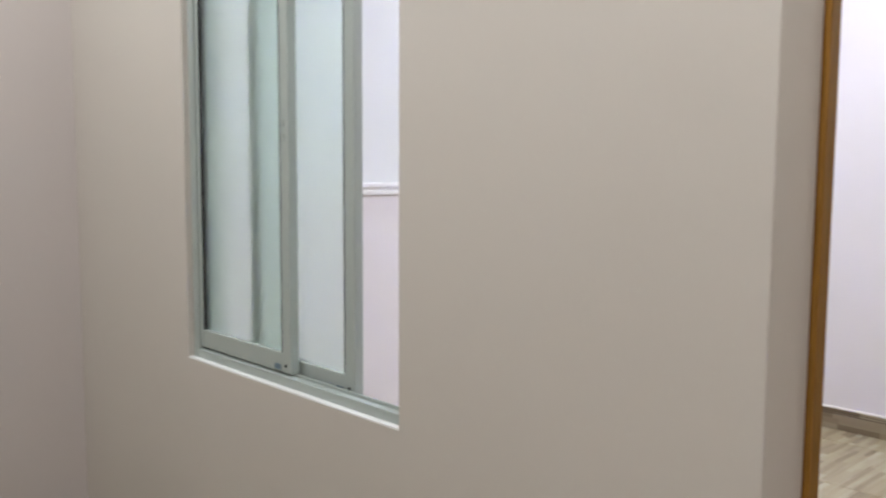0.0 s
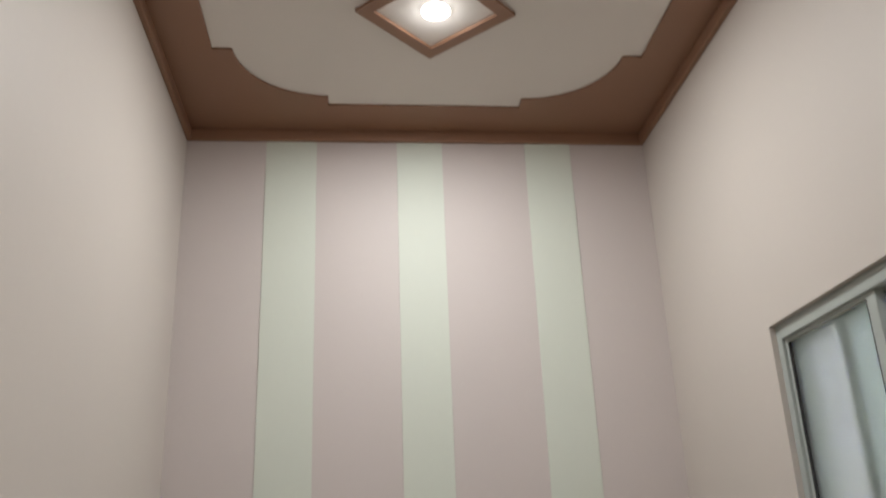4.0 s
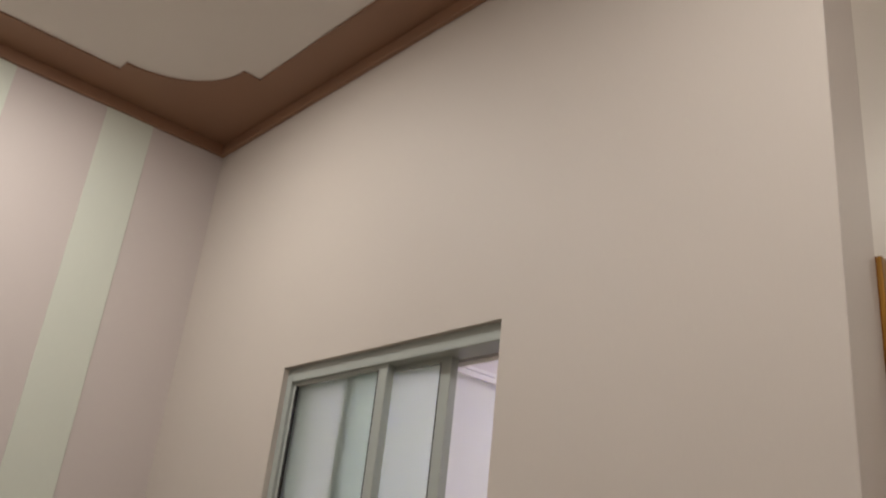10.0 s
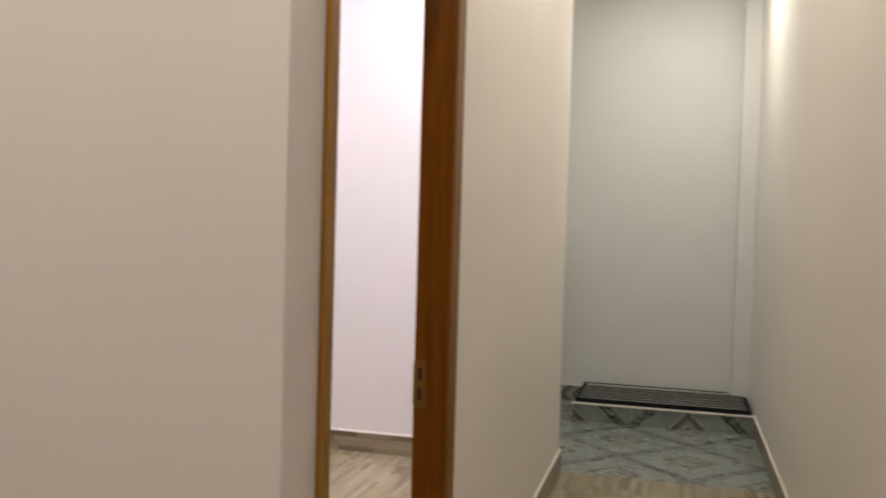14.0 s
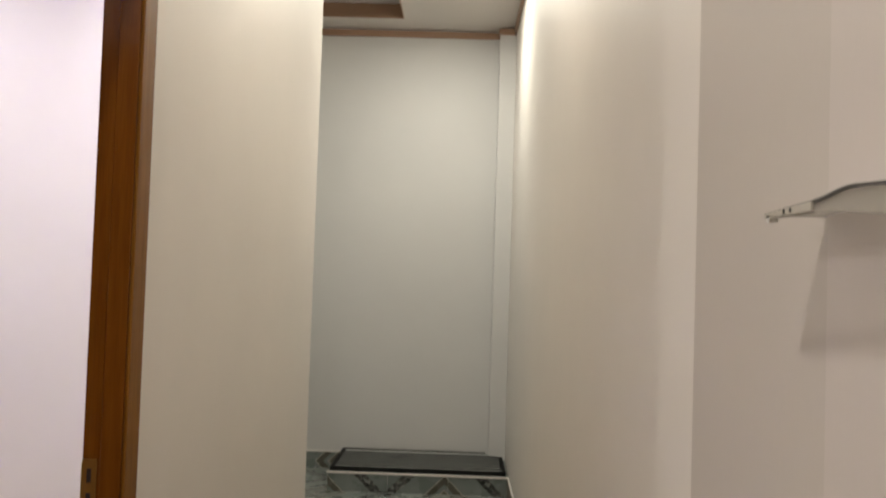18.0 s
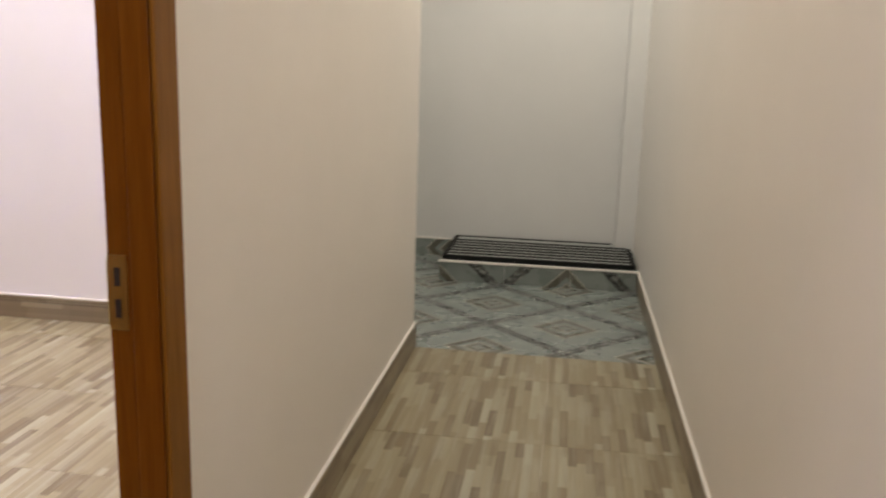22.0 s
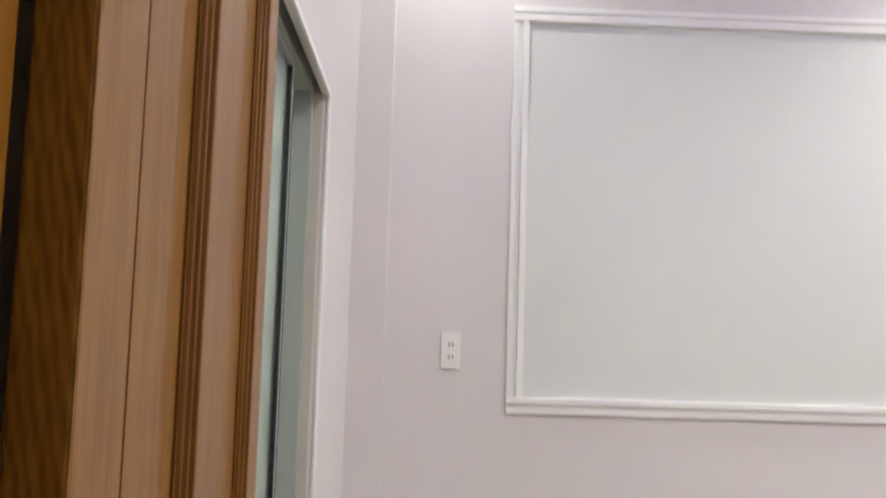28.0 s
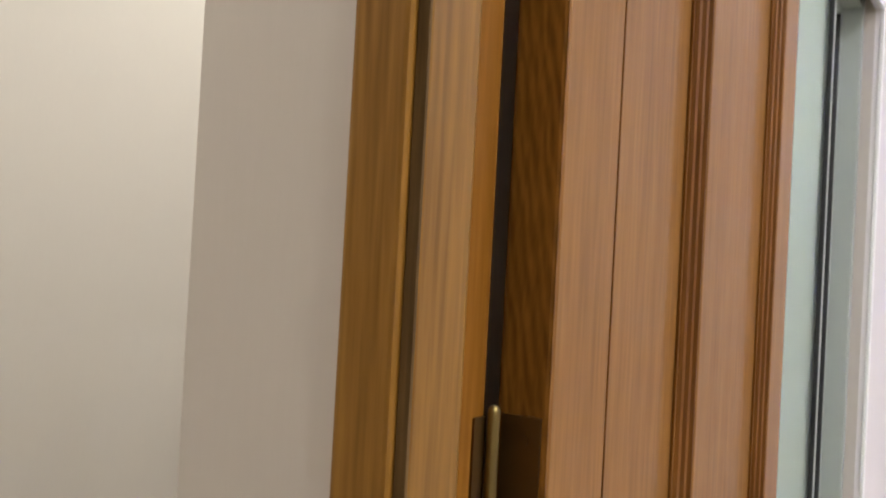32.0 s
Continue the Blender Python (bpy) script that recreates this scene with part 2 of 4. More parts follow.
def lattice_tile(name):
    """Grey glazed tile with a printed lattice of lozenges."""
    g = Nodes(name)
    sep = g.n("SeparateXYZ")
    g.link(g.position(), sep.inputs[0])
    u = g.math("DIVIDE", g.math("SUBTRACT", sep.outputs[0], 0.70), 0.80)
    v = g.math("DIVIDE", g.math("ADD", g.math("SUBTRACT", sep.outputs[1], 3.965), sep.outputs[2]), 0.79)

    def off(a):
        return g.math("ABSOLUTE", g.math("SUBTRACT", a, g.math("ROUND", a)))

    d = g.math("MAXIMUM", off(g.math("ADD", u, v)), off(g.math("SUBTRACT", u, v)))
    marble = g.noise(5, 6, rough=0.65)
    base = g.ramp(marble, [(0.3, (0.175, 0.202, 0.188)), (0.5, (0.200, 0.226, 0.211)), (0.7, (0.23, 0.256, 0.238))])
    chips = g.n("TexVoronoi", Scale=58.0)
    g.link(g.position(), chips.inputs["Vector"])
    cell = g.n("SeparateColor")
    g.link(chips.outputs["Color"], cell.inputs[0])
    band = g.ramp(cell.outputs[0], [(0.0, (0.022, 0.024, 0.024)), (0.45, (0.055, 0.058, 0.054)), (0.8, (0.115, 0.115, 0.105)), (0.97, (0.27, 0.27, 0.25))])
    worn = g.math("ADD", d, g.math("MULTIPLY", g.math("SUBTRACT", g.noise(38, 3), 0.5), 0.03))
    c = g.mix(g.math("GREATER_THAN", worn, 0.450), base, band)
    edge = g.math("MULTIPLY", g.math("GREATER_THAN", d, 0.494), g.math("GREATER_THAN", cell.outputs[1], 0.35))
    c = g.mix(edge, c, (0.24, 0.26, 0.25))
    for lo, hi, tone in ((0.207, 0.216, (0.48, 0.46, 0.40)), (0.140, 0.207, (0.098, 0.094, 0.074)), (0.085, 0.098, (0.40, 0.38, 0.33)), (0.045, 0.085, (0.100, 0.096, 0.076)), (0.018, 0.026, (0.30, 0.28, 0.24))):
        ring = g.math("MULTIPLY", g.math("GREATER_THAN", d, lo), g.math("LESS_THAN", d, hi))
        c = g.mix(ring, c, tone)
    return g.set(c, g.math("ADD", 0.22, g.math("MULTIPLY", g.noise(9, 4), 0.12)))


def metal(name, color, rough, bump=0.05):
    g = Nodes(name)
    n = g.noise(60, 4)
    g.bump(n, bump, 0.0008)
    return g.set(g.mix(n, scaled(color, 0.85), scaled(color, 1.1)), g.math("ADD", rough - 0.05, g.math("MULTIPLY", n, 0.12)), Metallic=1.0)


def frosted(name, tint):
    g = Nodes(name)
    n = g.noise(420, 2)
    g.bump(n, 0.25, 0.001)
    return g.set(tint, 0.50, Transmission_Weight=0.95, IOR=1.2)


def glowing(name, color, strength):
    g = Nodes(name)
    return g.set(color, 0.4, Emission_Color=color, Emission_Strength=strength)


WALL_A = papered("beige_wall_paper", (0.575, 0.525, 0.480))
WALL_R = papered("beige_pink_wall_paper", (0.625, 0.568, 0.532))
WALL_W = papered("rose_wall_paper", (0.535, 0.480, 0.460))
GREEN = papered("pale_green_paper", (0.575, 0.605, 0.535))
WALL_C = painted("cream_paint", (0.805, 0.760, 0.712))
WALL_K = painted("grey_white_paint", (0.655, 0.65, 0.635))
WALL_B = painted("rose_white_paint", (0.755, 0.715, 0.725))
PANEL = painted("pale_panel_paint", (0.735, 0.75, 0.745), 0.45)
PLASTER = painted("white_plaster", (0.78, 0.76, 0.72), 0.6, 120, 0.08)
# Near-black: the shade of the unseen well is put into the colour.
SHAFT = painted("well_shade", (0.06, 0.065, 0.07), 0.9, 60, 0.3)
CEIL = painted("ceiling_paint", (0.70, 0.655, 0.615), 0.6, 120, 0.08)
# The light strip's blue glow is put into this colour.
TRAY_GLOW = painted("blue_glow_tint", (0.20, 0.17, 0.72), 0.6, 120, 0.08)
BROWN = painted("brown_paint", (0.262, 0.140, 0.084), 0.5, 140, 0.08)
# Brown of the skylight recess, darkened in the colour for its shade.
LINING = painted("shaded_brown_paint", (0.085, 0.036, 0.010), 0.85, 140, 0.08)
BEAD = painted("rose_grey_paint", (0.32, 0.205, 0.155), 0.5, 140, 0.05)
BROWN_C = painted("tan_paint", (0.34, 0.205, 0.13), 0.5, 140, 0.08)
WHITE = painted("white_gloss_paint", (0.88, 0.87, 0.868), 0.35, 200, 0.05, 0.02)
CAULK = painted("white_grout", (0.74, 0.70, 0.65), 0.7, 240, 0.1)
WOOD = varnished("honey_varnished_wood", (0.185, 0.085, 0.014), (0.345, 0.170, 0.034), ring=0.10, ring_scale=2.2, coat=0.12, twist=9.0)
WOOD_STOP = varnished("pale_brown_varnished_wood", (0.155, 0.072, 0.013), (0.290, 0.148, 0.034), ring=0.10, ring_scale=2.2, coat=0.2, twist=9.0)
SEAM = varnished("grey_brown_raw_wood", (0.085, 0.050, 0.020), (0.20, 0.120, 0.052), rough=0.6, coat=0.0)
# Darker copies of the frame's wood; the second also holds the hinge jamb's shadow.
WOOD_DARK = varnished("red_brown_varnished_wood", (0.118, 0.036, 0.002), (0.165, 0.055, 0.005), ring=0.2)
WOOD_MID_SHADED = varnished("brown_varnished_wood", (0.165, 0.062, 0.006), (0.250, 0.106, 0.017), rough=0.3, ring=0.15, coat=0.15)
WOOD_EDGE = varnished("plain_edge_wood", (0.135, 0.052, 0.006), (0.27, 0.116, 0.018), axis="edge", rough=0.4, ring=0.30, ring_scale=3.6, coat=0.1, twist=3.6)
WOOD_LEAF = varnished("orange_varnished_wood", (0.186, 0.080, 0.016), (0.284, 0.132, 0.032), rough=0.36, ring=0.08, ring_scale=1.7, coat=0.26)
WOOD_GROOVE = varnished("brown_moulding_wood", (0.125, 0.046, 0.008), (0.215, 0.090, 0.020), rough=0.34, ring=0.15, coat=0.15)
TONES = [(0.0, (0.106, 0.070, 0.030)), (0.15, (0.150, 0.107, 0.053)), (0.26, (0.225, 0.177, 0.100)), (0.5, (0.286, 0.237, 0.144)), (0.80, (0.330, 0.286, 0.188)), (0.95, (0.400, 0.370, 0.282))]
TILE = strip_tile("strip_printed_tile", TONES)


def skirt_tile(name):
    """Darker tile cut into skirting, its strips lying along the wall."""
    g = Nodes(name)
    sep = g.n("SeparateXYZ")
    g.link(g.position(), sep.inputs[0])
    row = g.math("FLOOR", g.math("DIVIDE", sep.outputs[2], 0.030))
    along = g.math("ADD", sep.outputs[0], sep.outputs[1])
    w1 = g.n("TexWhiteNoise")
    w1.noise_dimensions = "1D"
    g.link(row, w1.inputs["W"])
    run = g.math("FLOOR", g.math("ADD", g.math("DIVIDE", g.math("ADD", along, 9.0), 0.22), g.math("MULTIPLY", w1.outputs["Value"], 7.0)))
    cv = g.n("CombineXYZ")
    g.link(row, cv.inputs[0])
    g.link(run, cv.inputs[1])
    w2 = g.n("TexWhiteNoise")
    g.link(cv.outputs[0], w2.inputs["Vector"])
    c = g.ramp(w2.outputs["Value"], [(0.0, (0.150, 0.104, 0.062)), (0.2, (0.215, 0.165, 0.105)), (0.7, (0.265, 0.212, 0.140)), (1.0, (0.32, 0.268, 0.185))])
    line = g.math("MULTIPLY", g.math("GREATER_THAN", sep.outputs[2], 0.084), g.math("LESS_THAN", sep.outputs[2], 0.0885))
    c = g.mix(g.math("MULTIPLY", line, 0.95), c, (0.05, 0.036, 0.026))
    line = g.math("MULTIPLY", g.math("GREATER_THAN", sep.outputs[2], 0.097), g.math("LESS_THAN", sep.outputs[2], 0.1010))
    c = g.mix(g.math("MULTIPLY", line, 0.95), c, (0.05, 0.036, 0.026))
    c = g.mix(g.math("MULTIPLY", g.noise(1, 4, g.stretched(5, 5, 150)), 0.3), c, (0.15, 0.112, 0.068))
    return g.set(c, 0.34)


SKIRT = skirt_tile("strip_printed_skirting")
LATTICE = lattice_tile("grey_lattice_tile")
ALU = painted("grey_powder_coat", (0.37, 0.40, 0.38), 0.35, 220, 0.04, 0.02)
BRASS_DULL = metal("tarnished_brass", (0.15, 0.085, 0.030), 0.5)
BRASS = metal("aged_brass", (0.36, 0.27, 0.11), 0.32)
IRON = painted("dark_painted_steel", (0.020, 0.019, 0.021), 0.35, 90, 0.1)
LATCH = painted("blue_grey_plastic", (0.13, 0.18, 0.23), 0.4, 300, 0.03, 0.02)
PLATE = painted("clean_white_plastic", (0.88, 0.875, 0.86), 0.3, 300, 0.02, 0.01)
SLAT = painted("worn_grey_steel", (0.30, 0.31, 0.29), 0.5, 90, 0.1)
MATT = Nodes("matt_black_paint").set((0.012, 0.012, 0.012), 0.8, Specular_IOR_Level=0.12)
DARK = painted("black_rubber", (0.02, 0.02, 0.022), 0.6, 90, 0.05)
FROST = frosted("frosted_glass", (0.89, 0.985, 0.945))
GREYED = painted("yellowed_grey_plastic", (0.46, 0.43, 0.37), 0.4, 300, 0.03, 0.05)
SHEER = Nodes("sheer_grey_plastic").set((0.46, 0.43, 0.38), 0.4, Alpha=0.42)
PLASTIC = painted("white_plastic", (0.72, 0.71, 0.68), 0.4, 300, 0.03, 0.02)
LED = glowing("lamp_diffuser", (1.0, 0.95, 0.86), 14.0)
LED_B = glowing("bedroom_lamp_diffuser", (1.0, 0.96, 0.97), 14.0)
BLUE = glowing("blue_light_strip", (0.03, 0.02, 1.0), 9.0)


# ---- mesh helpers ----
def box(bm, x0, x1, y0, y1, z0, z1, r=0.0):
    made = bmesh.ops.create_cube(bm, size=1)["verts"]
    bmesh.ops.transform(bm, verts=made, matrix=Matrix.Translation(((x0 + x1) / 2, (y0 + y1) / 2, (z0 + z1) / 2)) @ Matrix.Diagonal((abs(x1 - x0), abs(y1 - y0), abs(z1 - z0), 1)))
    if r:
        edges = list({e for v in made for e in v.link_edges})
        bmesh.ops.bevel(bm, geom=edges, offset=r, segments=2, profile=0.6, affect="EDGES")
    return bm


def block(*dims, r=0.0):
    return box(bmesh.new(), *dims, r=r)


def prism(points, lo, hi, axis="z"):
    """A closed outline in the two other axes, drawn out along axis."""
    bm = bmesh.new()

    def place(a, b, h):
        return {"x": (h, a, b), "y": (a, h, b), "z": (a, b, h)}[axis]

    rings = [[bm.verts.new(place(a, b, h)) for a, b in points] for h in (lo, hi)]
    bm.faces.new(rings[0])
    bm.faces.new(rings[1])
    n = len(points)
    for i in range(n):
        bm.faces.new((rings[0][i], rings[0][(i + 1) % n], rings[1][(i + 1) % n], rings[1][i]))
    bmesh.ops.recalc_face_normals(bm, faces=bm.faces)
    return bm


def slab(outer, holes, lo, hi):
    """A flat board with an outline and holes, with thickness."""
    bm = bmesh.new()
    loops = []
    for ring in (outer, *holes):
        vs = [bm.verts.new((x, y, lo)) for x, y in ring]
        loops.append([bm.edges.new((vs[i], vs[(i + 1) % len(vs)])) for i in range(len(vs))])
    bmesh.ops.triangle_fill(bm, use_beauty=True, use_dissolve=False, edges=[e for loop in loops for e in loop])
    top = bmesh.ops.extrude_face_region(bm, geom=list(bm.faces))["geom"]
    bmesh.ops.translate(bm, verts=[v for v in top if isinstance(v, bmesh.types.BMVert)], vec=(0, 0, hi - lo))
    bmesh.ops.recalc_face_normals(bm, faces=bm.faces)
    return bm


def rod(bm, a, b, r0, r1=None, n=16):
    a, b = Vector(a), Vector(b)
    made = bmesh.ops.create_cone(bm, cap_ends=True, segments=n, radius1=r0, radius2=r0 if r1 is None else r1, depth=(b - a).length)["verts"]
    bmesh.ops.transform(bm, verts=made, matrix=Matrix.Translation((a + b) / 2) @ (b - a).to_track_quat("Z", "Y").to_matrix().to_4x4())
    return bm


def rect(x0, x1, y0, y1):
    return [(x0, y0), (x1, y0), (x1, y1), (x0, y1)]


def mesh(name, bm, material):
    data = bpy.data.meshes.new(name)
    bm.to_mesh(data)
    bm.free()
    data.materials.append(material)
    return data


def structure(name, bm, material, label="", category=""):
    return tagged(new(name, mesh(name, bm, material)), label, category, kind="structure")


def thing(name, at, label, category, group="", kind=""):
    ob = new(name)
    ob.empty_display_size = 0.1
    ob.location = at
    return tagged(ob, label, category, group, kind)


def base_of(ob):
    at = Vector(ob.location)
    while ob.parent:
        ob = ob.parent
        at += ob.location
    return at


def part(name, bm, material, parent, label="", smooth=False):
    """One mesh under a thing or under a part; the bmesh is in the world's metres."""
    bmesh.ops.translate(bm, verts=bm.verts, vec=-base_of(parent))
    data = mesh(name, bm, material)
    if smooth:
        for p in data.polygons:
            p.use_smooth = True
    ob = new(name, data)
    ob.parent = parent
    return tagged(ob, label)


# ---- floors ----
GROUT_GREY = painted("grey_grout", (0.27, 0.29, 0.28), 0.8, 240, 0.1)
GROUT = painted("beige_grout", (0.44, 0.39, 0.31), 0.8, 240, 0.1)
structure("floor", block(XW - 0.4, XC + 0.2, YS - 0.2, YE - 0.002, -0.15, -0.0012), GROUT, "grout bed under the wood-look floor tiles", "floor")
floor_back = structure("floor_back", block(XL - 0.1, XC + 0.2, YE, YK + 0.2, -0.15, -0.0012), GROUT_GREY, "grout bed under the grey patterned tiles", "floor")

# ---- sitting room and corridor walls ----
w = block(XW - 0.15, WIN[0], 0, TW, 0, ZC)
box(w, WIN[1], 0, 0, TW, 0, ZC)
box(w, -TD, 0, TW, DOOR[0] - 0.034, 0, ZC)
box(w, WIN[0], WIN[1], 0, TW, 0, WIN[2])
box(w, WIN[0], WIN[1], 0, TW, WIN[3], ZC)
structure("wall_window", w, WALL_A, "beige papered wall around the sliding window", "wall")
structure("wall_west", block(XW - 0.15, XW, YS - 0.15, 0, 0, ZC), WALL_W, "rose papered wall with pale green stripes", "wall")
structure("wall_south", block(XW, XC, YS - 0.15, YS, 0, ZC), WALL_A, "beige papered wall", "wall")
structure("wall_east", block(XC, XC + 0.15, 0.365, YK + 0.15, 0, ZC + 0.2), WALL_C, "cream painted corridor wall", "wall")
structure("wall_east_papered", block(XC - 0.001, XC + 0.15, YS - 0.15, 0.365, 0, ZC + 0.2), WALL_A, "beige papered wall opposite the window wall", "wall")
structure("wall_east_sheet", block(XC - 0.005, XC - 0.0015, YS, -0.125, 0.122, HC - 0.001, r=0.0015), WALL_R, "overlapping sheet of beige pink wall paper", "wall")
structure("wall_door_return", block(0.0003, 0.0015, 0.0004, DOOR[0] - 0.0365, 0.122, HC - 0.001), WALL_R, "beige pink papered wall end beside the doorway", "wall")
w = block(-TD, 0, DOOR[1] + 0.045, YE, 0, ZC)
box(w, -TD, 0, DOOR[0] - 0.034, DOOR[1] + 0.045, DOOR[2] + 0.045, ZC)
structure("wall_door", w, WALL_C, "cream painted wall around the bedroom doorway", "wall")
structure("wall_back", block(XL - 0.15, XC, YK, YK + 0.15, 0, ZC + 0.6), WALL_K, "grey white painted back wall", "wall")
structure("wall_back_west", block(XL - 0.15, XL, YN + 0.06, YK, 0, ZC + 0.6), WALL_K, "grey white painted wall", "wall")
structure("column_back", block(XC - 0.12, XC, YK - 0.14, YK, 0, HC), WALL_K, "grey white corner column", "column")

# ---- bedroom walls ----
w = block(XB, WIN[0], TW, TW + 0.012, 0, ZB)
box(w, WIN[1], -TD, TW, TW + 0.012, 0, ZB)
box(w, WIN[0], WIN[1], TW, TW + 0.012, 0, WIN[2] - 0.018)
box(w, WIN[0], WIN[1], TW, TW + 0.012, WIN[3] - 0.045, ZB)
structure("wall_bedroom_south", w, WALL_B, "rose white painted bedroom wall beside the window", "wall")
structure("wall_bedroom_west", block(XB - 0.15, XB, 0, YN + 0.06, 0, ZB), WALL_B, "rose white painted bedroom wall", "wall")
structure("wall_bedroom_north", block(XB, -TD, YN, YN + 0.06, 0, ZB), WALL_B, "rose white painted bedroom wall", "wall")
w = block(-TD - 0.012, -TD, TW + 0.012, DOOR[0] - 0.034, 0, ZB)
box(w, -TD - 0.012, -TD, DOOR[1] + 0.045, YN, 0, ZB)
box(w, -TD - 0.012, -TD, DOOR[0] - 0.034, DOOR[1] + 0.045, DOOR[2] + 0.045, ZB)
structure("wall_bedroom_east", w, WALL_B, "rose white painted bedroom wall with the doorway", "wall")
structure("column_bedroom", block(XB, XB + 0.134, TW + 0.012, 0.258, 0, HB), WALL_B, "rose white corner column", "column")


# ---- ceilings ----
def arc_corner(cx, cy, rx, ry, a0, a1, n=14):
    return [(cx + rx * math.cos(radians(a0 + (a1 - a0) * i / n)), cy + ry * math.sin(radians(a0 + (a1 - a0) * i / n))) for i in range(n + 1)]


SKY = (-1.148, -0.407, -1.346, -0.597)          # skylight frame, outside
SKY_IN = (SKY[0] + 0.070, SKY[1] - 0.074, SKY[2] + 0.070, SKY[3] - 0.072)
structure("ceiling_sitting_room", slab(rect(XW - 0.15, XC + 0.15, YS - 0.15, 0), [rect(*SKY_IN)], ZC, ZC + 0.16), CEIL, "off-white ceiling with a skylight opening", "ceiling")
WX0, WX1, WY0, WY1 = -2.418, 0.90, -1.745, -0.187   # white field of the ceiling
outline = [(WX1, WY0), (WX1, WY1), (-2.04, WY1), (-2.04, WY1 - 0.07)]
outline += arc_corner(-2.04, -0.581, 0.315, 0.324, 90, 180)
outline += [(WX0, -0.581), (WX0, -1.348), (-2.355, -1.348)]
outline += arc_corner(-2.04, -1.348, 0.315, 0.327, 180, 270)
outline += [(-2.04, WY0)]
structure("trim_ceiling_border", slab(rect(XW, XC, YS, 0.0), [outline], ZC - 0.008, ZC - 0.0005), BROWN, "brown painted ceiling border with scalloped corners", "ceiling border")
structure("ceiling_corridor", slab([(-TD, 0.0), (XC + 0.15, 0.0), (XC + 0.15, YK + 0.15), (XL - 0.15, YK + 0.15), (XL - 0.15, YE), (-TD, YE)], [rect(XL + 0.4, 0.301, 4.61, 5.21)], ZC, ZC + 0.12), CEIL, "off-white corridor ceiling with a square opening", "ceiling")
shaft = block(XL + 0.35, 0.351, 5.21, 5.26, ZC + 0.12, ZC + 0.8)
box(shaft, XL + 0.35, 0.351, 4.56, 4.61, ZC + 0.12, ZC + 0.8)
box(shaft, 0.301, 0.351, 4.61, 5.21, ZC + 0.12, ZC + 0.8)
box(shaft, XL + 0.35, XL + 0.4, 4.61, 5.21, ZC + 0.12, ZC + 0.8)
box(shaft, XL + 0.35, 0.351, 4.56, 5.26, ZC + 0.8, ZC + 0.85)
structure("ceiling_shaft", shaft, PLASTER, "unlit shaft above the corridor ceiling", "ceiling shaft")
lining = block(XL + 0.4, 0.301, 5.202, 5.21, ZC - 0.004, ZC + 0.10)
box(lining, 0.293, 0.301, 4.61, 5.202, ZC - 0.004, ZC + 0.10)
structure("trim_shaft", lining, BROWN_C, "tan painted lining of the ceiling opening", "trim")
TRAY = (-2.373, -0.55, 0.541, 2.95)            # sunk tray of the bedroom ceiling
structure("ceiling_bedroom", slab(rect(XB - 0.15, -TD, TW, YN + 0.06), [rect(*TRAY)], ZB, ZB + 0.025), PLASTER, "white bedroom ceiling with a sunk tray", "ceiling")
structure("ceiling_bedroom_tray", block(XB - 0.15, -TD, TW, YN + 0.06, ZB + 0.27, ZB + 0.32), PLASTER, "white bottom of the sunk ceiling tray", "ceiling")
# tray sides, tinted blue to carry the strip's glow
tray = block(TRAY[0] - 0.2, TRAY[0] - 0.17, TRAY[2] - 0.2, TRAY[3] + 0.2, ZB + 0.025, ZB + 0.27)
box(tray, TRAY[1] + 0.17, TRAY[1] + 0.2, TRAY[2] - 0.2, TRAY[3] + 0.2, ZB + 0.025, ZB + 0.27)
box(tray, TRAY[0] - 0.17, TRAY[1] + 0.17, TRAY[2] - 0.2, TRAY[2] - 0.17, ZB + 0.025, ZB + 0.27)
box(tray, TRAY[0] - 0.17, TRAY[1] + 0.17, TRAY[3] + 0.17, TRAY[3] + 0.2, ZB + 0.025, ZB + 0.27)
structure("ceiling_tray_sides", tray, TRAY_GLOW, "sides of the sunk ceiling tray, coloured blue for the strip's glow", "ceiling")


def cornice(name, runs, material, label, lo=HC, hi=ZC - 0.009):
    """Painted boards under the ceiling; each run is x0, y0, x1, y1 along a wall with the side it stands on."""
    bm = bmesh.new()
    for x0, x1, y0, y1 in runs:
        box(bm, x0, x1, y0, y1, lo, hi, r=0.003)
    return structure(name, bm, material, label, "cornice")


d = 0.02
cornice("trim_cornice_sitting_room", [(XW, XW + d, YS, 0), (XW + d, 0.0, -d, 0.0), (XW + d, XC, YS, YS + d), (XC - d, XC, YS + d, 0)], BROWN, "brown painted cornice board")
cornice("trim_cornice_corridor", [(0.0, d, -d, YE), (XC - d, XC, 0.003, YK - 0.13), (XL, XC - 0.11, YK - d, YK), (XC - 0.11 - d, XC - 0.11, YK - 0.13, YK - d), (XC - 0.11, XC, YK - 0.13 - d, YK - 0.13)], BROWN_C, "tan painted cornice board")
cornice("trim_cornice_bedroom", [(XB, XB + d, TW + 0.16, YN), (XB + 0.134, XB + 0.134 + d, TW + 0.012, 0.258), (XB + d, XB + 0.134 + d, 0.258, 0.258 + d), (XB + 0.15, -TD - 0.012, TW + 0.012, TW + 0.012 + d), (XB + d, -TD - 0.012, YN - d, YN), (-TD - 0.012 - d, -TD - 0.012, TW + 0.04, YN - d)], BROWN_C, "tan painted cornice board", HB, ZB - 0.001)

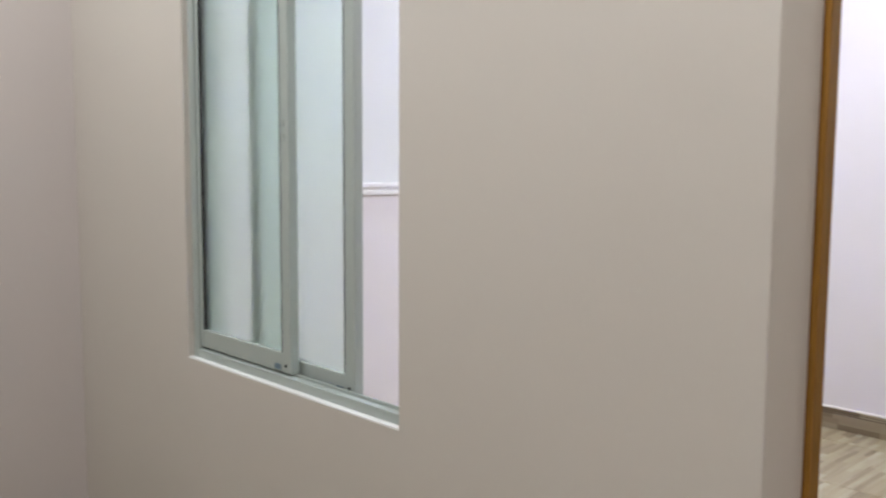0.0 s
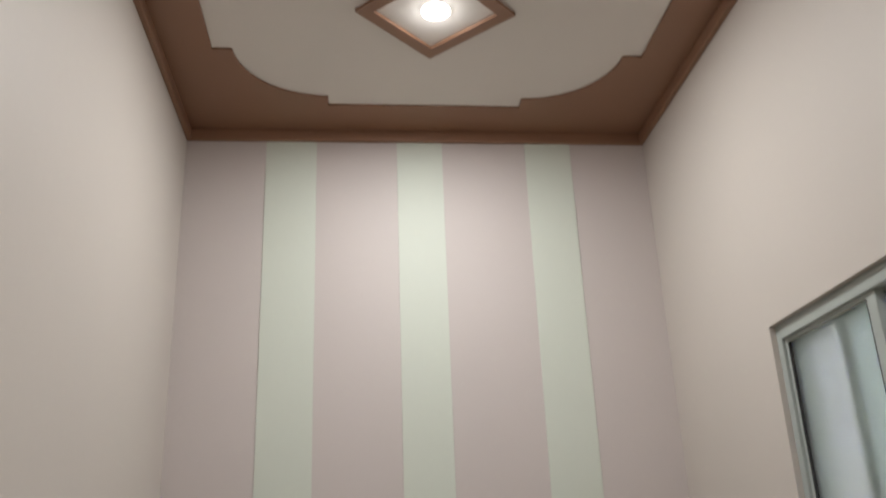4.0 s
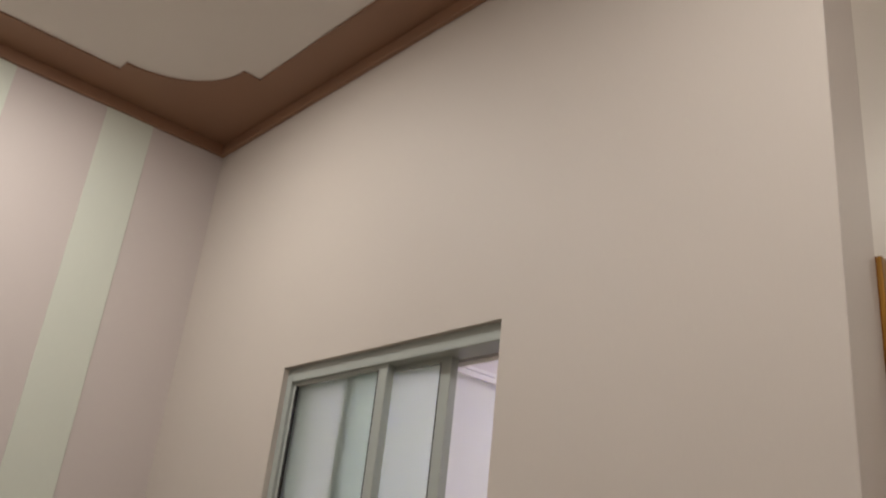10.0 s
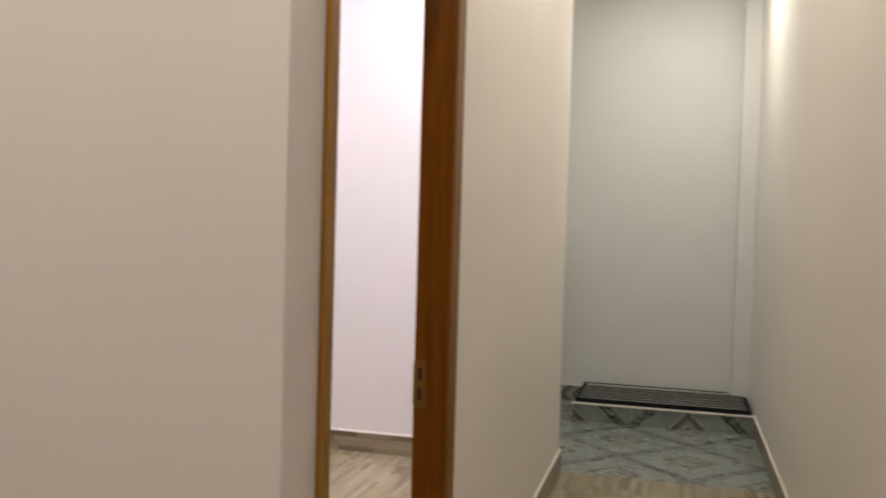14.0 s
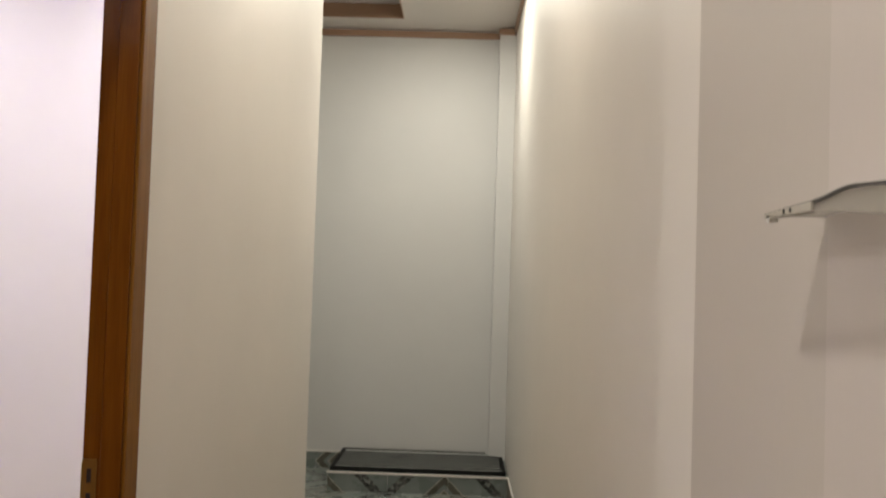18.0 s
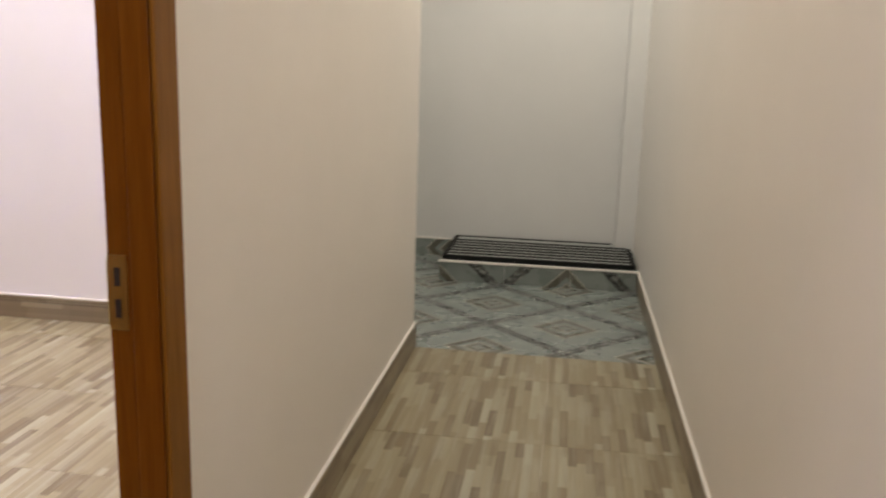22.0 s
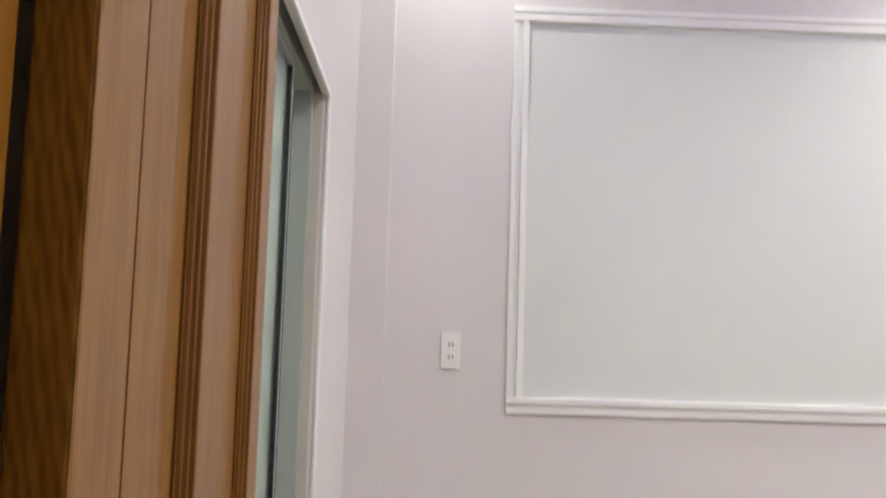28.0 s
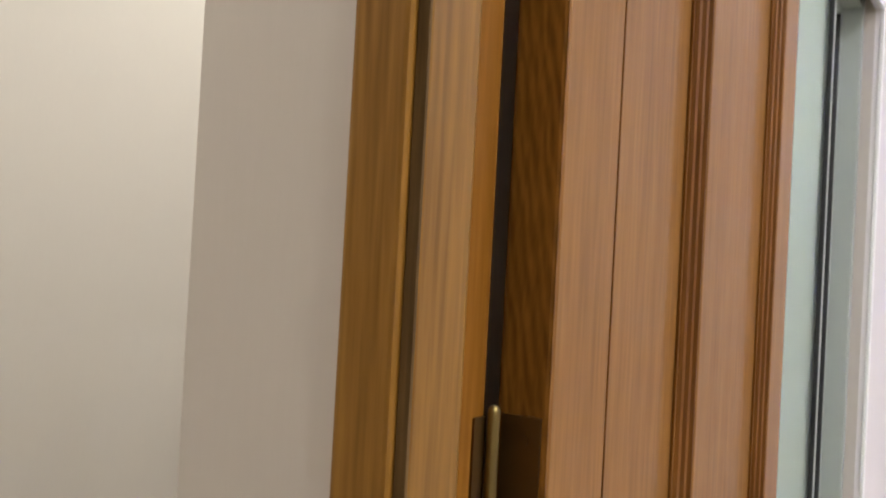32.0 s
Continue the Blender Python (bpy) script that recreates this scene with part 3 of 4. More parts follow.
# ---- skirting ----
def skirting(x0, x1, y0, y1, material=SKIRT, h=0.112):
    """Skirting of cut tiles on a grout bed, with a white grout line on top."""
    wide = x1 - x0 > y1 - y0
    inset = 0.002
    bed = block(x0 + (0 if wide else inset), x1 - (0 if wide else inset), y0 + (inset if wide else 0), y1 - (inset if wide else 0), 0, h - 0.001)
    ob = structure("baseboard", bed, GROUT_BROWN, "brown wood-look tile skirting with a white grout line", "baseboard")
    lo, hi = (x0, x1) if wide else (y0, y1)
    at = lo
    while at < hi - 0.005:
        end = min(hi, at + 0.63)
        if wide:
            bm = block(at, end - 0.0018, y0, y1, 0.0005, h, r=0.0015)
        else:
            bm = block(x0, x1, at, end - 0.0018, 0.0005, h, r=0.0015)
        tile = new("skirting_tile", mesh("skirting_tile", bm, material))
        tile.parent = ob
        at = end
    cap = new("grout_line", mesh("grout_line", block(x0, x1, y0, y1, h, h + 0.009, r=0.003), CAULK))
    cap.parent = ob
    return ob


GROUT_BROWN = painted("brown_grout", (0.20, 0.17, 0.13), 0.8, 240, 0.1)
k = 0.011
skirting(0, k, -0.0, DOOR[0] - 0.036)
skirting(0, k, DOOR[1] + 0.083, YE)
skirting(-0.1, k, YE, YE + k)
skirting(XC - k, XC, YS, STEP[1])
skirting(XW, 0, -k, -0.001)
skirting(XW, XW + k, YS, -k)
skirting(XW + k, XC - k, YS, YS + k)
skirting(XL, STEP[0], YK - k, YK, LATTICE)
skirting(XB, XB + k, TW + 0.14, YN)
skirting(XB + 0.134, XB + 0.134 + k, TW + 0.012, 0.258)
skirting(XB + k, XB + 0.134 + k, 0.258, 0.258 + k)
skirting(XB + 0.134 + k, -TD - 0.012, TW + 0.012, TW + 0.012 + k)
skirting(XB + k, -TD - 0.012, YN - k, YN)
skirting(-TD - 0.012 - k, -TD - 0.012, DOOR[1] + 0.075, YN - k)

# ---- green wall stripes ----
for y0, y1 in ((-1.609, -1.402), (-1.069, -0.878), (-0.524, -0.327)):
    structure("trim_stripe", block(XW, XW + 0.004, y0, y1, 0.122, HC, r=0.001), GREEN, "pale green paper stripe on the rose wall", "wall stripe")


# ---- ceiling lamps in lozenge frames ----
def lozenge_lamp(cx, cy, half, frame_mat, led, label):
    ob = thing("ceiling_lamp", (cx, cy, ZC), label, "ceiling lamp", "lozenge ceiling lamps")
    inner = half - 0.062
    loop = [(cx + half, cy), (cx, cy + half), (cx - half, cy), (cx, cy - half)]
    hole = [(cx + inner, cy), (cx, cy + inner), (cx - inner, cy), (cx, cy - inner)]
    part("frame", slab(loop, [hole], ZC - 0.014, ZC - 0.001), frame_mat, ob)
    ring = bmesh.new()
    rod(ring, (cx, cy, ZC - 0.0025), (cx, cy, ZC - 0.001), 0.0485, n=40)
    part("rim", ring, WHITE, ob)
    disc = bmesh.new()
    rod(disc, (cx, cy, ZC - 0.005), (cx, cy, ZC - 0.0025), 0.048, n=40)
    part("diffuser", disc, led, ob, "glowing round diffuser")
    return ob


for at in LAMP_A:
    lozenge_lamp(*at, 0.27, BROWN, LED, "lit round downlight in a brown lozenge frame on the ceiling")
for at in LAMP_C:
    lozenge_lamp(*at, 0.27, BROWN_C, LED, "lit round downlight in a tan lozenge frame on the corridor ceiling")
# the third downlight is an added one, out of line with the others
for at in LAMP_B:
    ob = thing("downlight", (*at, ZB), "lit round white downlight in the bedroom ceiling", "downlight", "bedroom downlights")
    ring = bmesh.new()
    rod(ring, (*at, ZB - 0.008), (*at, ZB - 0.001), 0.062, n=40)
    part("rim", ring, WHITE, ob)
    disc = bmesh.new()
    rod(disc, (*at, ZB - 0.011), (*at, ZB - 0.008), 0.05, n=40)
    part("diffuser", disc, LED_B, ob, "glowing round diffuser")

# ---- door ----
y0, y1, top = DOOR
door = thing("door_1", (0, y0, 0), "open panelled timber door in a varnished wooden frame", "door", kind="structure")
JX = -TD - 0.012      # bedroom side of the frame
# The hinge jamb's shadow is put into its darker wood.
for a, b, m in ((y0 - 0.034, y0, WOOD_MID_SHADED), (y1, y1 + 0.045, WOOD_DARK)):
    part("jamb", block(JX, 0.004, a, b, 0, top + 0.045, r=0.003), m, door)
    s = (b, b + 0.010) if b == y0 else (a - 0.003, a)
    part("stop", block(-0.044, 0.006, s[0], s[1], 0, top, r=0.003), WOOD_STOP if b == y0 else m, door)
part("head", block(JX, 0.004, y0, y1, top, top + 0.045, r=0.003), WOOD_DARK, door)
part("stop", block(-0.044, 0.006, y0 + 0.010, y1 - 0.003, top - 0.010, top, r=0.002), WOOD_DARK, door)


def casing(a, b, z0, z1):
    """Two stepped mouldings, one above the other."""
    bm = block(0.004, 0.011, a, b, z0, z1, r=0.002)
    return box(bm, 0.011, 0.017, a, b, (z0 + z1) / 2, z1 - 0.004, r=0.002)


part("casing", block(0.004, 0.013, y0 - 0.036, y0 + 0.002, 0, top + 0.044, r=0.003), WOOD, door)
part("casing", block(0.004, 0.013, y1 + 0.003, y1 + 0.083, 0, top + 0.052, r=0.003), WOOD_MID_SHADED, door)
part("casing", casing(y0 + 0.002, y1 + 0.003, top - 0.004, top + 0.048), WOOD_MID_SHADED, door)
part("seam", block(0.0042, 0.0066, y0 + 0.0022, y0 + 0.0098, 0, top - 0.012, r=0.0005), SEAM, door, "rough dark glue seam")
plate = part("strike_plate", block(JX + 0.001, JX + 0.034, y1 - 0.0025, y1 + 0.001, 0.848, 0.978, r=0.001), BRASS, door, "brass strike plate")
part("plate_lip", block(JX - 0.0010, JX + 0.001, y1 - 0.0020, y1 + 0.02, 0.855, 0.970, r=0.001), BRASS, plate)
for z in (0.886, 0.941):
    part("latch_hole", block(JX + 0.013, JX + 0.023, y1 - 0.0042, y1 - 0.0026, z - 0.016, z + 0.016), IRON, plate, "dark latch hole")
for z in (0.856, 0.970):
    sc = bmesh.new()
    rod(sc, (JX + 0.02, y1 - 0.0040, z), (JX + 0.02, y1 - 0.0026, z), 0.004, n=10)
    part("screw", sc, BRASS, plate)

# door leaf, swung into the bedroom
LEAF_W, LEAF_T = 0.77, 0.034
leaf = thing("door_leaf", (-0.103, 0.2055, 0.008), "open varnished door leaf with recessed panels", "door leaf")


def leaf_part(name, x0, x1, y0_, y1_, z0, z1, material, label="", r=0.0025, parent=None):
    bm = block(x0, x1, y0_, y1_, z0, z1, r=r)
    ob = new(name, mesh(name, bm, material))
    ob.parent = parent or leaf
    return tagged(ob, label)


hl = top - 0.024
cols = ((0.098, 0.335), (0.425, 0.683))
rail = 0.13
rows = ((0.16, 0.78), (0.92, hl - rail))
leaf_part("lipping", -0.003, 0.0, -LEAF_T, 0, 0, hl, WOOD_EDGE, "dark edge of the leaf")
leaf_part("stile", -0.098, -0.003, -LEAF_T, 0, 0, hl, WOOD_LEAF)
leaf_part("stile", -LEAF_W, -0.683, -LEAF_T, 0, 0, hl, WOOD_LEAF)
leaf_part("groove", -0.0992, -0.0975, -0.004, 0.0006, 0.16, hl - rail, WOOD_GROOVE, "dark joint line", r=0.0004)
leaf_part("mullion", -0.425, -0.335, -LEAF_T, 0, 0.16, hl - rail, WOOD_LEAF)
for z0, z1 in ((0, 0.16), (hl - rail, hl)):
    leaf_part("rail", -0.683, -0.098, -LEAF_T, 0, z0, z1, WOOD_LEAF)


def bevelled(x0, x1, z0, z1, w, d0, d1):
    """A sloping picture-frame strip inside an opening of the leaf."""
    bm = bmesh.new()
    h = d0 - d1
    steps = [(0.0, d0), (w * 0.10, d0), (w * 0.16, d0 - h * 0.30), (w * 0.26, d0 - h * 0.22), (w * 0.40, d0 - h * 0.30), (w * 0.46, d0 - h * 0.55), (w * 0.58, d0 - h * 0.50), (w * 0.72, d0 - h * 0.60), (w * 0.80, d0 - h * 0.85), (w, d0 - h * 0.85), (w, d1)]
    rings = [[bm.verts.new(p) for p in ((x0 + a, y, z0 + a), (x1 - a, y, z0 + a), (x1 - a, y, z1 - a), (x0 + a, y, z1 - a))] for a, y in steps]
    for p, q in zip(rings, rings[1:]):
        for i in range(4):
            bm.faces.new((p[i], p[(i + 1) % 4], q[(i + 1) % 4], q[i]))
    bmesh.ops.recalc_face_normals(bm, faces=bm.faces)
    return bm


for a, b in cols:
    leaf_part("rail", -b, -a, -LEAF_T, 0, 0.78, 0.92, WOOD_LEAF)
    for z0, z1 in rows:
        leaf_part("panel", -b, -a, -LEAF_T + 0.010, -0.017, z0, z1, WOOD_LEAF, r=0)
        ob = new("moulding", mesh("moulding", bevelled(-b, -a, z0, z1, 0.020, -0.001, -0.0165), WOOD_GROOVE))
        ob.parent = leaf
leaf.rotation_euler = (0, 0, radians(3.07))
for z in (0.25, 1.30, 1.885):
    hx, hy = -0.0855, 0.178
    hinge = thing("hinge", (hx, hy, z), "aged brass door hinge with a rounded pin", "hinge", "door hinges")
    b = bmesh.new()
    rod(b, (hx, hy, z), (hx, hy, z + 0.058), 0.0040)
    part("knuckle", b, BRASS, hinge)
    b = bmesh.new()
    rod(b, (hx, hy, z + 0.0605), (hx, hy, z + 0.12), 0.0040)
    part("knuckle", b, BRASS, hinge)
    b = bmesh.new()
    rod(b, (hx, hy, z + 0.058), (hx, hy, z + 0.0605), 0.0032)
    part("washer", b, DARK, hinge)
    for zz, fr in ((z - 0.002, 0.0048), (z + 0.12, 0.0040)):
        b = bmesh.new()
        bmesh.ops.create_uvsphere(b, u_segments=12, v_segments=8, radius=fr, matrix=Matrix.Translation((hx, hy, zz)))
        part("finial", b, BRASS, hinge)
    part("jamb_plate", block(JX + 0.001, JX + 0.014, y0 + 0.0002, y0 + 0.0016, z + 0.003, z + 0.117), BRASS_DULL, hinge)
    part("edge_plate", block(-0.1028, -0.1012, 0.1745, 0.2015, z + 0.003, z + 0.117), BRASS_DULL, hinge)
    for dz in (0.018, 0.060, 0.102):
        b = bmesh.new()
        rod(b, (-0.1012, 0.190, z + dz), (-0.1004, 0.190, z + dz), 0.0038, n=10)
        part("screw", b, BRASS_DULL, hinge)

# ---- sliding window ----
x0, x1, z0, z1 = WIN
win = thing("window_1", (x0, 0.06, z0), "grey aluminium sliding window with frosted panes, partly open", "window", kind="structure")


def bar(name, a, b, c, d_, e, f, parent, m=ALU, label=""):
    return part(name, block(a, b, c, d_, e, f, r=0.0025), m, parent, label)


FY0, FY1 = 0.018, 0.098
bar("window_frame", x0, x0 + 0.028, FY0, FY1, z0, z1, win)
bar("window_frame", x1 - 0.006, x1, FY0, FY1, z0, z1, win)
bar("window_frame", x0 + 0.028, x1 - 0.006, FY0, FY1, z1 - 0.045, z1, win)
bar("window_frame", x0 + 0.028, x1 - 0.006, FY0, 0.052, z0, z0 + 0.030, win)
bar("window_frame", x0 + 0.028, x1 - 0.006, 0.052, FY1, z0, z0 + 0.008, win)
for yy, zz in ((0.042, 0.030), (0.074, 0.008)):
    bar("track", x0 + 0.028, x1 - 0.006, yy - 0.002, yy + 0.002, z0 + zz, z0 + zz + 0.008, win)
bar("window_sill", x0, x1, 0.0, FY0, z0 - 0.0, z0 + 0.006, win, WHITE, "white sill edge")


def sash(a, b, y, z0):
    ob = thing("sash", (0, 0, 0), "", "")
    ob.parent = win
    ob.location = (0, 0, 0)
    for u, v in ((a, a + 0.014), (b - 0.040, b)):
        bar("stile", u, v, y - 0.013, y + 0.013, z0 + 0.036, z1 - 0.04, ob)
    bar("rail", a + 0.014, b - 0.040, y - 0.012, y + 0.012, z1 - 0.058, z1 - 0.04, ob)
    bar("rail", a + 0.014, b - 0.040, y - 0.012, y + 0.012, z0 + 0.036, z0 + 0.088, ob)
    pane = bar("pane", a + 0.011, b - 0.037, y - 0.0025, y + 0.0025, z0 + 0.083, z1 - 0.053, ob, FROST, "frosted pale green glass")
    bar("gasket", b - 0.0425, b - 0.040, y - 0.0135, y + 0.0135, z0 + 0.088, z1 - 0.058, ob, DARK)
    bar("gasket", a + 0.014, a + 0.0165, y - 0.0122, y + 0.0122, z0 + 0.088, z1 - 0.058, ob, DARK)
    for zz in ((-0.035, 0.0) if y < 0.05 else ()):
        bar("lock_slot", b - 0.022, b - 0.017, y - 0.0138, y - 0.0131, 1.5065 + zz, 1.5065 + zz + 0.018, ob, SLAT)
    bar("screw", b - 0.026, b - 0.018, y - 0.0140, y - 0.0131, z0 + 0.052, z0 + 0.060, ob, DARK)
    bar("roller_cover", b - 0.075, b - 0.048, y - 0.0135, y - 0.0121, z0 + 0.042, z0 + 0.056, ob, LATCH, "blue grey plastic roller cover")
    return ob


sash(x0 + 0.026, x0 + 0.505, 0.042, z0)
sash(x0 + 0.265, x0 + 0.735, 0.074, z0 - 0.022)
lining = thing("window_lining", (x0, TW, z0), "white painted lining board round the window opening", "window lining", kind="structure")
L, zt = 0.014, z1 - 0.045
part("board", block(x0 - L, x0 + 0.004, TW + 0.012, TW + 0.02, z0 - 0.018 - L, zt + L, r=0.002), WHITE, lining)
part("board", block(x1 - 0.004, x1 + L, TW + 0.012, TW + 0.02, z0 - 0.018 - L, zt + L, r=0.002), WHITE, lining)
part("board", block(x0 + 0.004, x1 - 0.004, TW + 0.012, TW + 0.02, zt - 0.004, zt + L, r=0.002), WHITE, lining)
part("board", block(x0 + 0.004, x1 - 0.004, TW + 0.012, TW + 0.02, z0 - 0.018 - L, z0 - 0.014, r=0.002), WHITE, lining)

# ---- skylight ----
a, b, c, e = SKY
p_, q_, r_, s_ = SKY_IN
sky = thing("skylight", ((a + b) / 2, (c + e) / 2, ZC), "brown framed ceiling skylight with lozenge patterned glass", "skylight")
part("frame", slab(rect(a, b, c, e), [rect(p_, q_, r_, s_)], ZC - 0.024, ZC - 0.001), BROWN, sky)
# recess sides, their lack of light put into the darker brown
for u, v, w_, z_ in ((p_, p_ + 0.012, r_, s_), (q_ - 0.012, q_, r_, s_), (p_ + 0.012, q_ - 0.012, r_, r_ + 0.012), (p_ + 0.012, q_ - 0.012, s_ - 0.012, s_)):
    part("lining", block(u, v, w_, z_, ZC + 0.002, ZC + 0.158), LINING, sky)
for u, v, w_, z_ in ((p_, p_ + 0.007, r_, s_), (q_ - 0.007, q_, r_, s_), (p_ + 0.007, q_ - 0.007, r_, r_ + 0.007), (p_ + 0.007, q_ - 0.007, s_ - 0.007, s_)):
    part("bead", block(u, v, w_, z_, ZC - 0.020, ZC + 0.001, r=0.002), BEAD, sky, "pale bead along the frame")


def patterned_glass():
    g = Nodes("lozenge_patterned_glass")
    sep = g.n("SeparateXYZ")
    g.link(g.position(), sep.inputs[0])

    def saw(sign):
        t = g.math("MULTIPLY", g.math("ADD" if sign > 0 else "SUBTRACT", sep.outputs[0], sep.outputs[1]), 42.0)
        return g.math("ABSOLUTE", g.math("SUBTRACT", g.math("FRACT", t), 0.5))

    h = g.math("MAXIMUM", saw(1), saw(-1))
    h = g.math("POWER", g.math("MULTIPLY", h, 2.0), 2.5)
    h = g.math("ADD", g.math("MULTIPLY", h, 0.6), g.math("MULTIPLY", g.noise(120, 2), 0.20))
    g.bump(h, 0.9, 0.0045)
    return g.set((0.88, 0.94, 0.97), 0.09, Transmission_Weight=1.0, IOR=1.45)


part("pane", block(p_ + 0.012, q_ - 0.012, r_ + 0.012, s_ - 0.012, ZC + 0.090, ZC + 0.096), patterned_glass(), sky, "lozenge patterned glass")
# Unseen well, added dark so that the glass dims towards the west.
WL, WH = 0.62, 0.75
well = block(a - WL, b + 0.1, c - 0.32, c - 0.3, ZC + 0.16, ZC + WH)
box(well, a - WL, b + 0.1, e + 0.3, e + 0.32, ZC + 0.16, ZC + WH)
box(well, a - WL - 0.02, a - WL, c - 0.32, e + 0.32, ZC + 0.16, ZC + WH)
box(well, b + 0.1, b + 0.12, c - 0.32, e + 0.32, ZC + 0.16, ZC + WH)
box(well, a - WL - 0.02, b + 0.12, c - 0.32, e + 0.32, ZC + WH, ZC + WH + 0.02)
structure("ceiling_light_well", well, SHAFT, "unseen light well above the skylight, coloured near-black for its shade", "light well")
# Added, unseen light source; three panel strengths grade the glow across the glass.
tube = thing("well_glow", ((a + b) / 2, (c + e) / 2, ZC + 0.46), "unseen glowing panel added to light the patterned glass from above", "lamp")
part("diffuser", block(a + 0.22, b + 0.08, c + 0.02, e + 0.25, ZC + 0.45, ZC + 0.46), glowing("well_panel", (0.80, 0.91, 0.98), 2.3), tube, "glowing milky panel")
part("diffuser", block(a + 0.06, a + 0.219, c + 0.05, e + 0.25, ZC + 0.45, ZC + 0.46), glowing("well_panel_mid", (0.76, 0.89, 0.97), 1.3), tube, "dimmer part of the added panel, grading the glow")
part("diffuser", block(a - 0.10, a + 0.059, c + 0.08, e + 0.25, ZC + 0.45, ZC + 0.46), glowing("well_panel_dim", (0.70, 0.85, 0.94), 0.12), tube, "dimmest part of the added panel, grading the glow")
part("casing", block(a - 0.11, b + 0.09, c + 0.01, e + 0.26, ZC + 0.461, ZC + 0.48), PLASTIC, tube)
for u in (a + 0.1, b):
    part("hanger", block(u, u + 0.02, (c + e) / 2, (c + e) / 2 + 0.02, ZC + 0.48, ZC + WH), PLASTIC, tube)
bb = bmesh.new()
bmesh.ops.create_uvsphere(bb, u_segments=20, v_segments=12, radius=0.065, matrix=Matrix.Translation((b - 0.22, c + 0.30, ZC + 0.38)))
part("bulb", bb, glowing("well_bulb", (0.9, 0.96, 1.0), 22.0), tube, "glowing bulb added for the glass's bright end")
bb = bmesh.new()
rod(bb, (b - 0.22, c + 0.30, ZC + 0.44), (b - 0.22, c + 0.30, ZC + 0.452), 0.03)
part("bulb_holder", bb, PLASTIC, tube)

# ---- bedroom wall panel ----
PY0, PY1, PZ0, PZ1 = 0.705, 3.11, 1.26, 2.795
panel = thing("wall_panel", (XB, PY0, PZ0), "pale wall panel framed by white stepped mouldings", "wall panel")
part("field", block(XB + 0.0005, XB + 0.004, PY0 + 0.02, PY1 - 0.02, PZ0 + 0.02, PZ1 - 0.02), PANEL, panel, "pale smooth field")


def moulding_run(horizontal, at, lo, hi, sign):
    bm = bmesh.new()
    for w0, w1, h in ((0.0, 0.022, 0.016), (0.022, 0.036, 0.010), (0.036, 0.060, 0.022)):
        s0, s1 = sorted((at + sign * w0, at + sign * w1))
        if horizontal:
            box(bm, XB, XB + h, lo, hi, s0, s1, r=0.003)
        else:
            box(bm, XB, XB + h, s0, s1, lo, hi, r=0.003)
    return bm


part("moulding", moulding_run(True, PZ0, PY0, PY1, 1), WHITE, panel)
part("moulding", moulding_run(True, PZ1, PY0, PY1, -1), WHITE, panel)
part("moulding", moulding_run(False, PY0, PZ0 + 0.06, PZ1 - 0.06, 1), WHITE, panel)
part("moulding", moulding_run(False, PY1, PZ0 + 0.06, PZ1 - 0.06, -1), WHITE, panel)

# ---- sockets ----
def wall_plate(name, base, axis, label, slots):
    """A plate of 70 by 115 mm; axis: the wall's normal."""
    ob = thing(name, base, label, "socket" if name == "wall_socket" else "switch")
    x, y, z = base

    def b(u0, u1, v0, v1, d0, d1, r=0.0):
        if axis == "x":
            return block(x + d0, x + d1, y + u0, y + u1, z + v0, z + v1, r=r)
        return block(x + u0, x + u1, y - d1, y - d0, z + v0, z + v1, r=r)

    part("plate", b(-0.036, 0.036, -0.065, 0.065, 0, 0.010, 0.002), PLATE, ob)
    if slots:
        for v in (-0.022, 0.022):
            outlet = part("outlet", b(-0.018, 0.018, v - 0.016, v + 0.016, 0.010, 0.0125, 0.001), PLATE, ob)
            for u in (-0.006, 0.007):
                part("slot", b(u - 0.0018, u + 0.0018, v - 0.007, v + 0.007, 0.0125, 0.0132), DARK, outlet)
    else:
        for v in (-0.030, 0.0, 0.030):
            part("rocker", b(-0.018, 0.018, v - 0.013, v + 0.013, 0.010, 0.014, 0.002), PLATE, ob)
    return ob


wall_plate("wall_socket", (XB, 0.50, 1.482), "x", "white double wall socket beside the wall panel", True)
wall_plate("wall_switch", (XB, 3.347, 1.458), "x", "white three gang wall switch near the corner", False)

# ---- blue light strip in the ceiling tray ----
strip = thing("light_strip", (TRAY[0], TRAY[2], ZB), "glowing blue light strip hidden in the ceiling tray", "light strip")
for u0, u1, v0, v1 in ((TRAY[0] - 0.12, TRAY[0] - 0.10, TRAY[2] - 0.1, TRAY[3] + 0.1), (TRAY[1] + 0.10, TRAY[1] + 0.12, TRAY[2] - 0.1, TRAY[3] + 0.1), (TRAY[0] - 0.1, TRAY[1] + 0.1, TRAY[2] - 0.12, TRAY[2] - 0.10), (TRAY[0] - 0.1, TRAY[1] + 0.1, TRAY[3] + 0.10, TRAY[3] + 0.12)):
    part("strip", block(u0, u1, v0, v1, ZB + 0.026, ZB + 0.038), BLUE, strip)
fascia = thing("tray_edge", (TRAY[0], TRAY[2], ZB), "pale painted edge board of the ceiling tray", "trim", kind="structure")
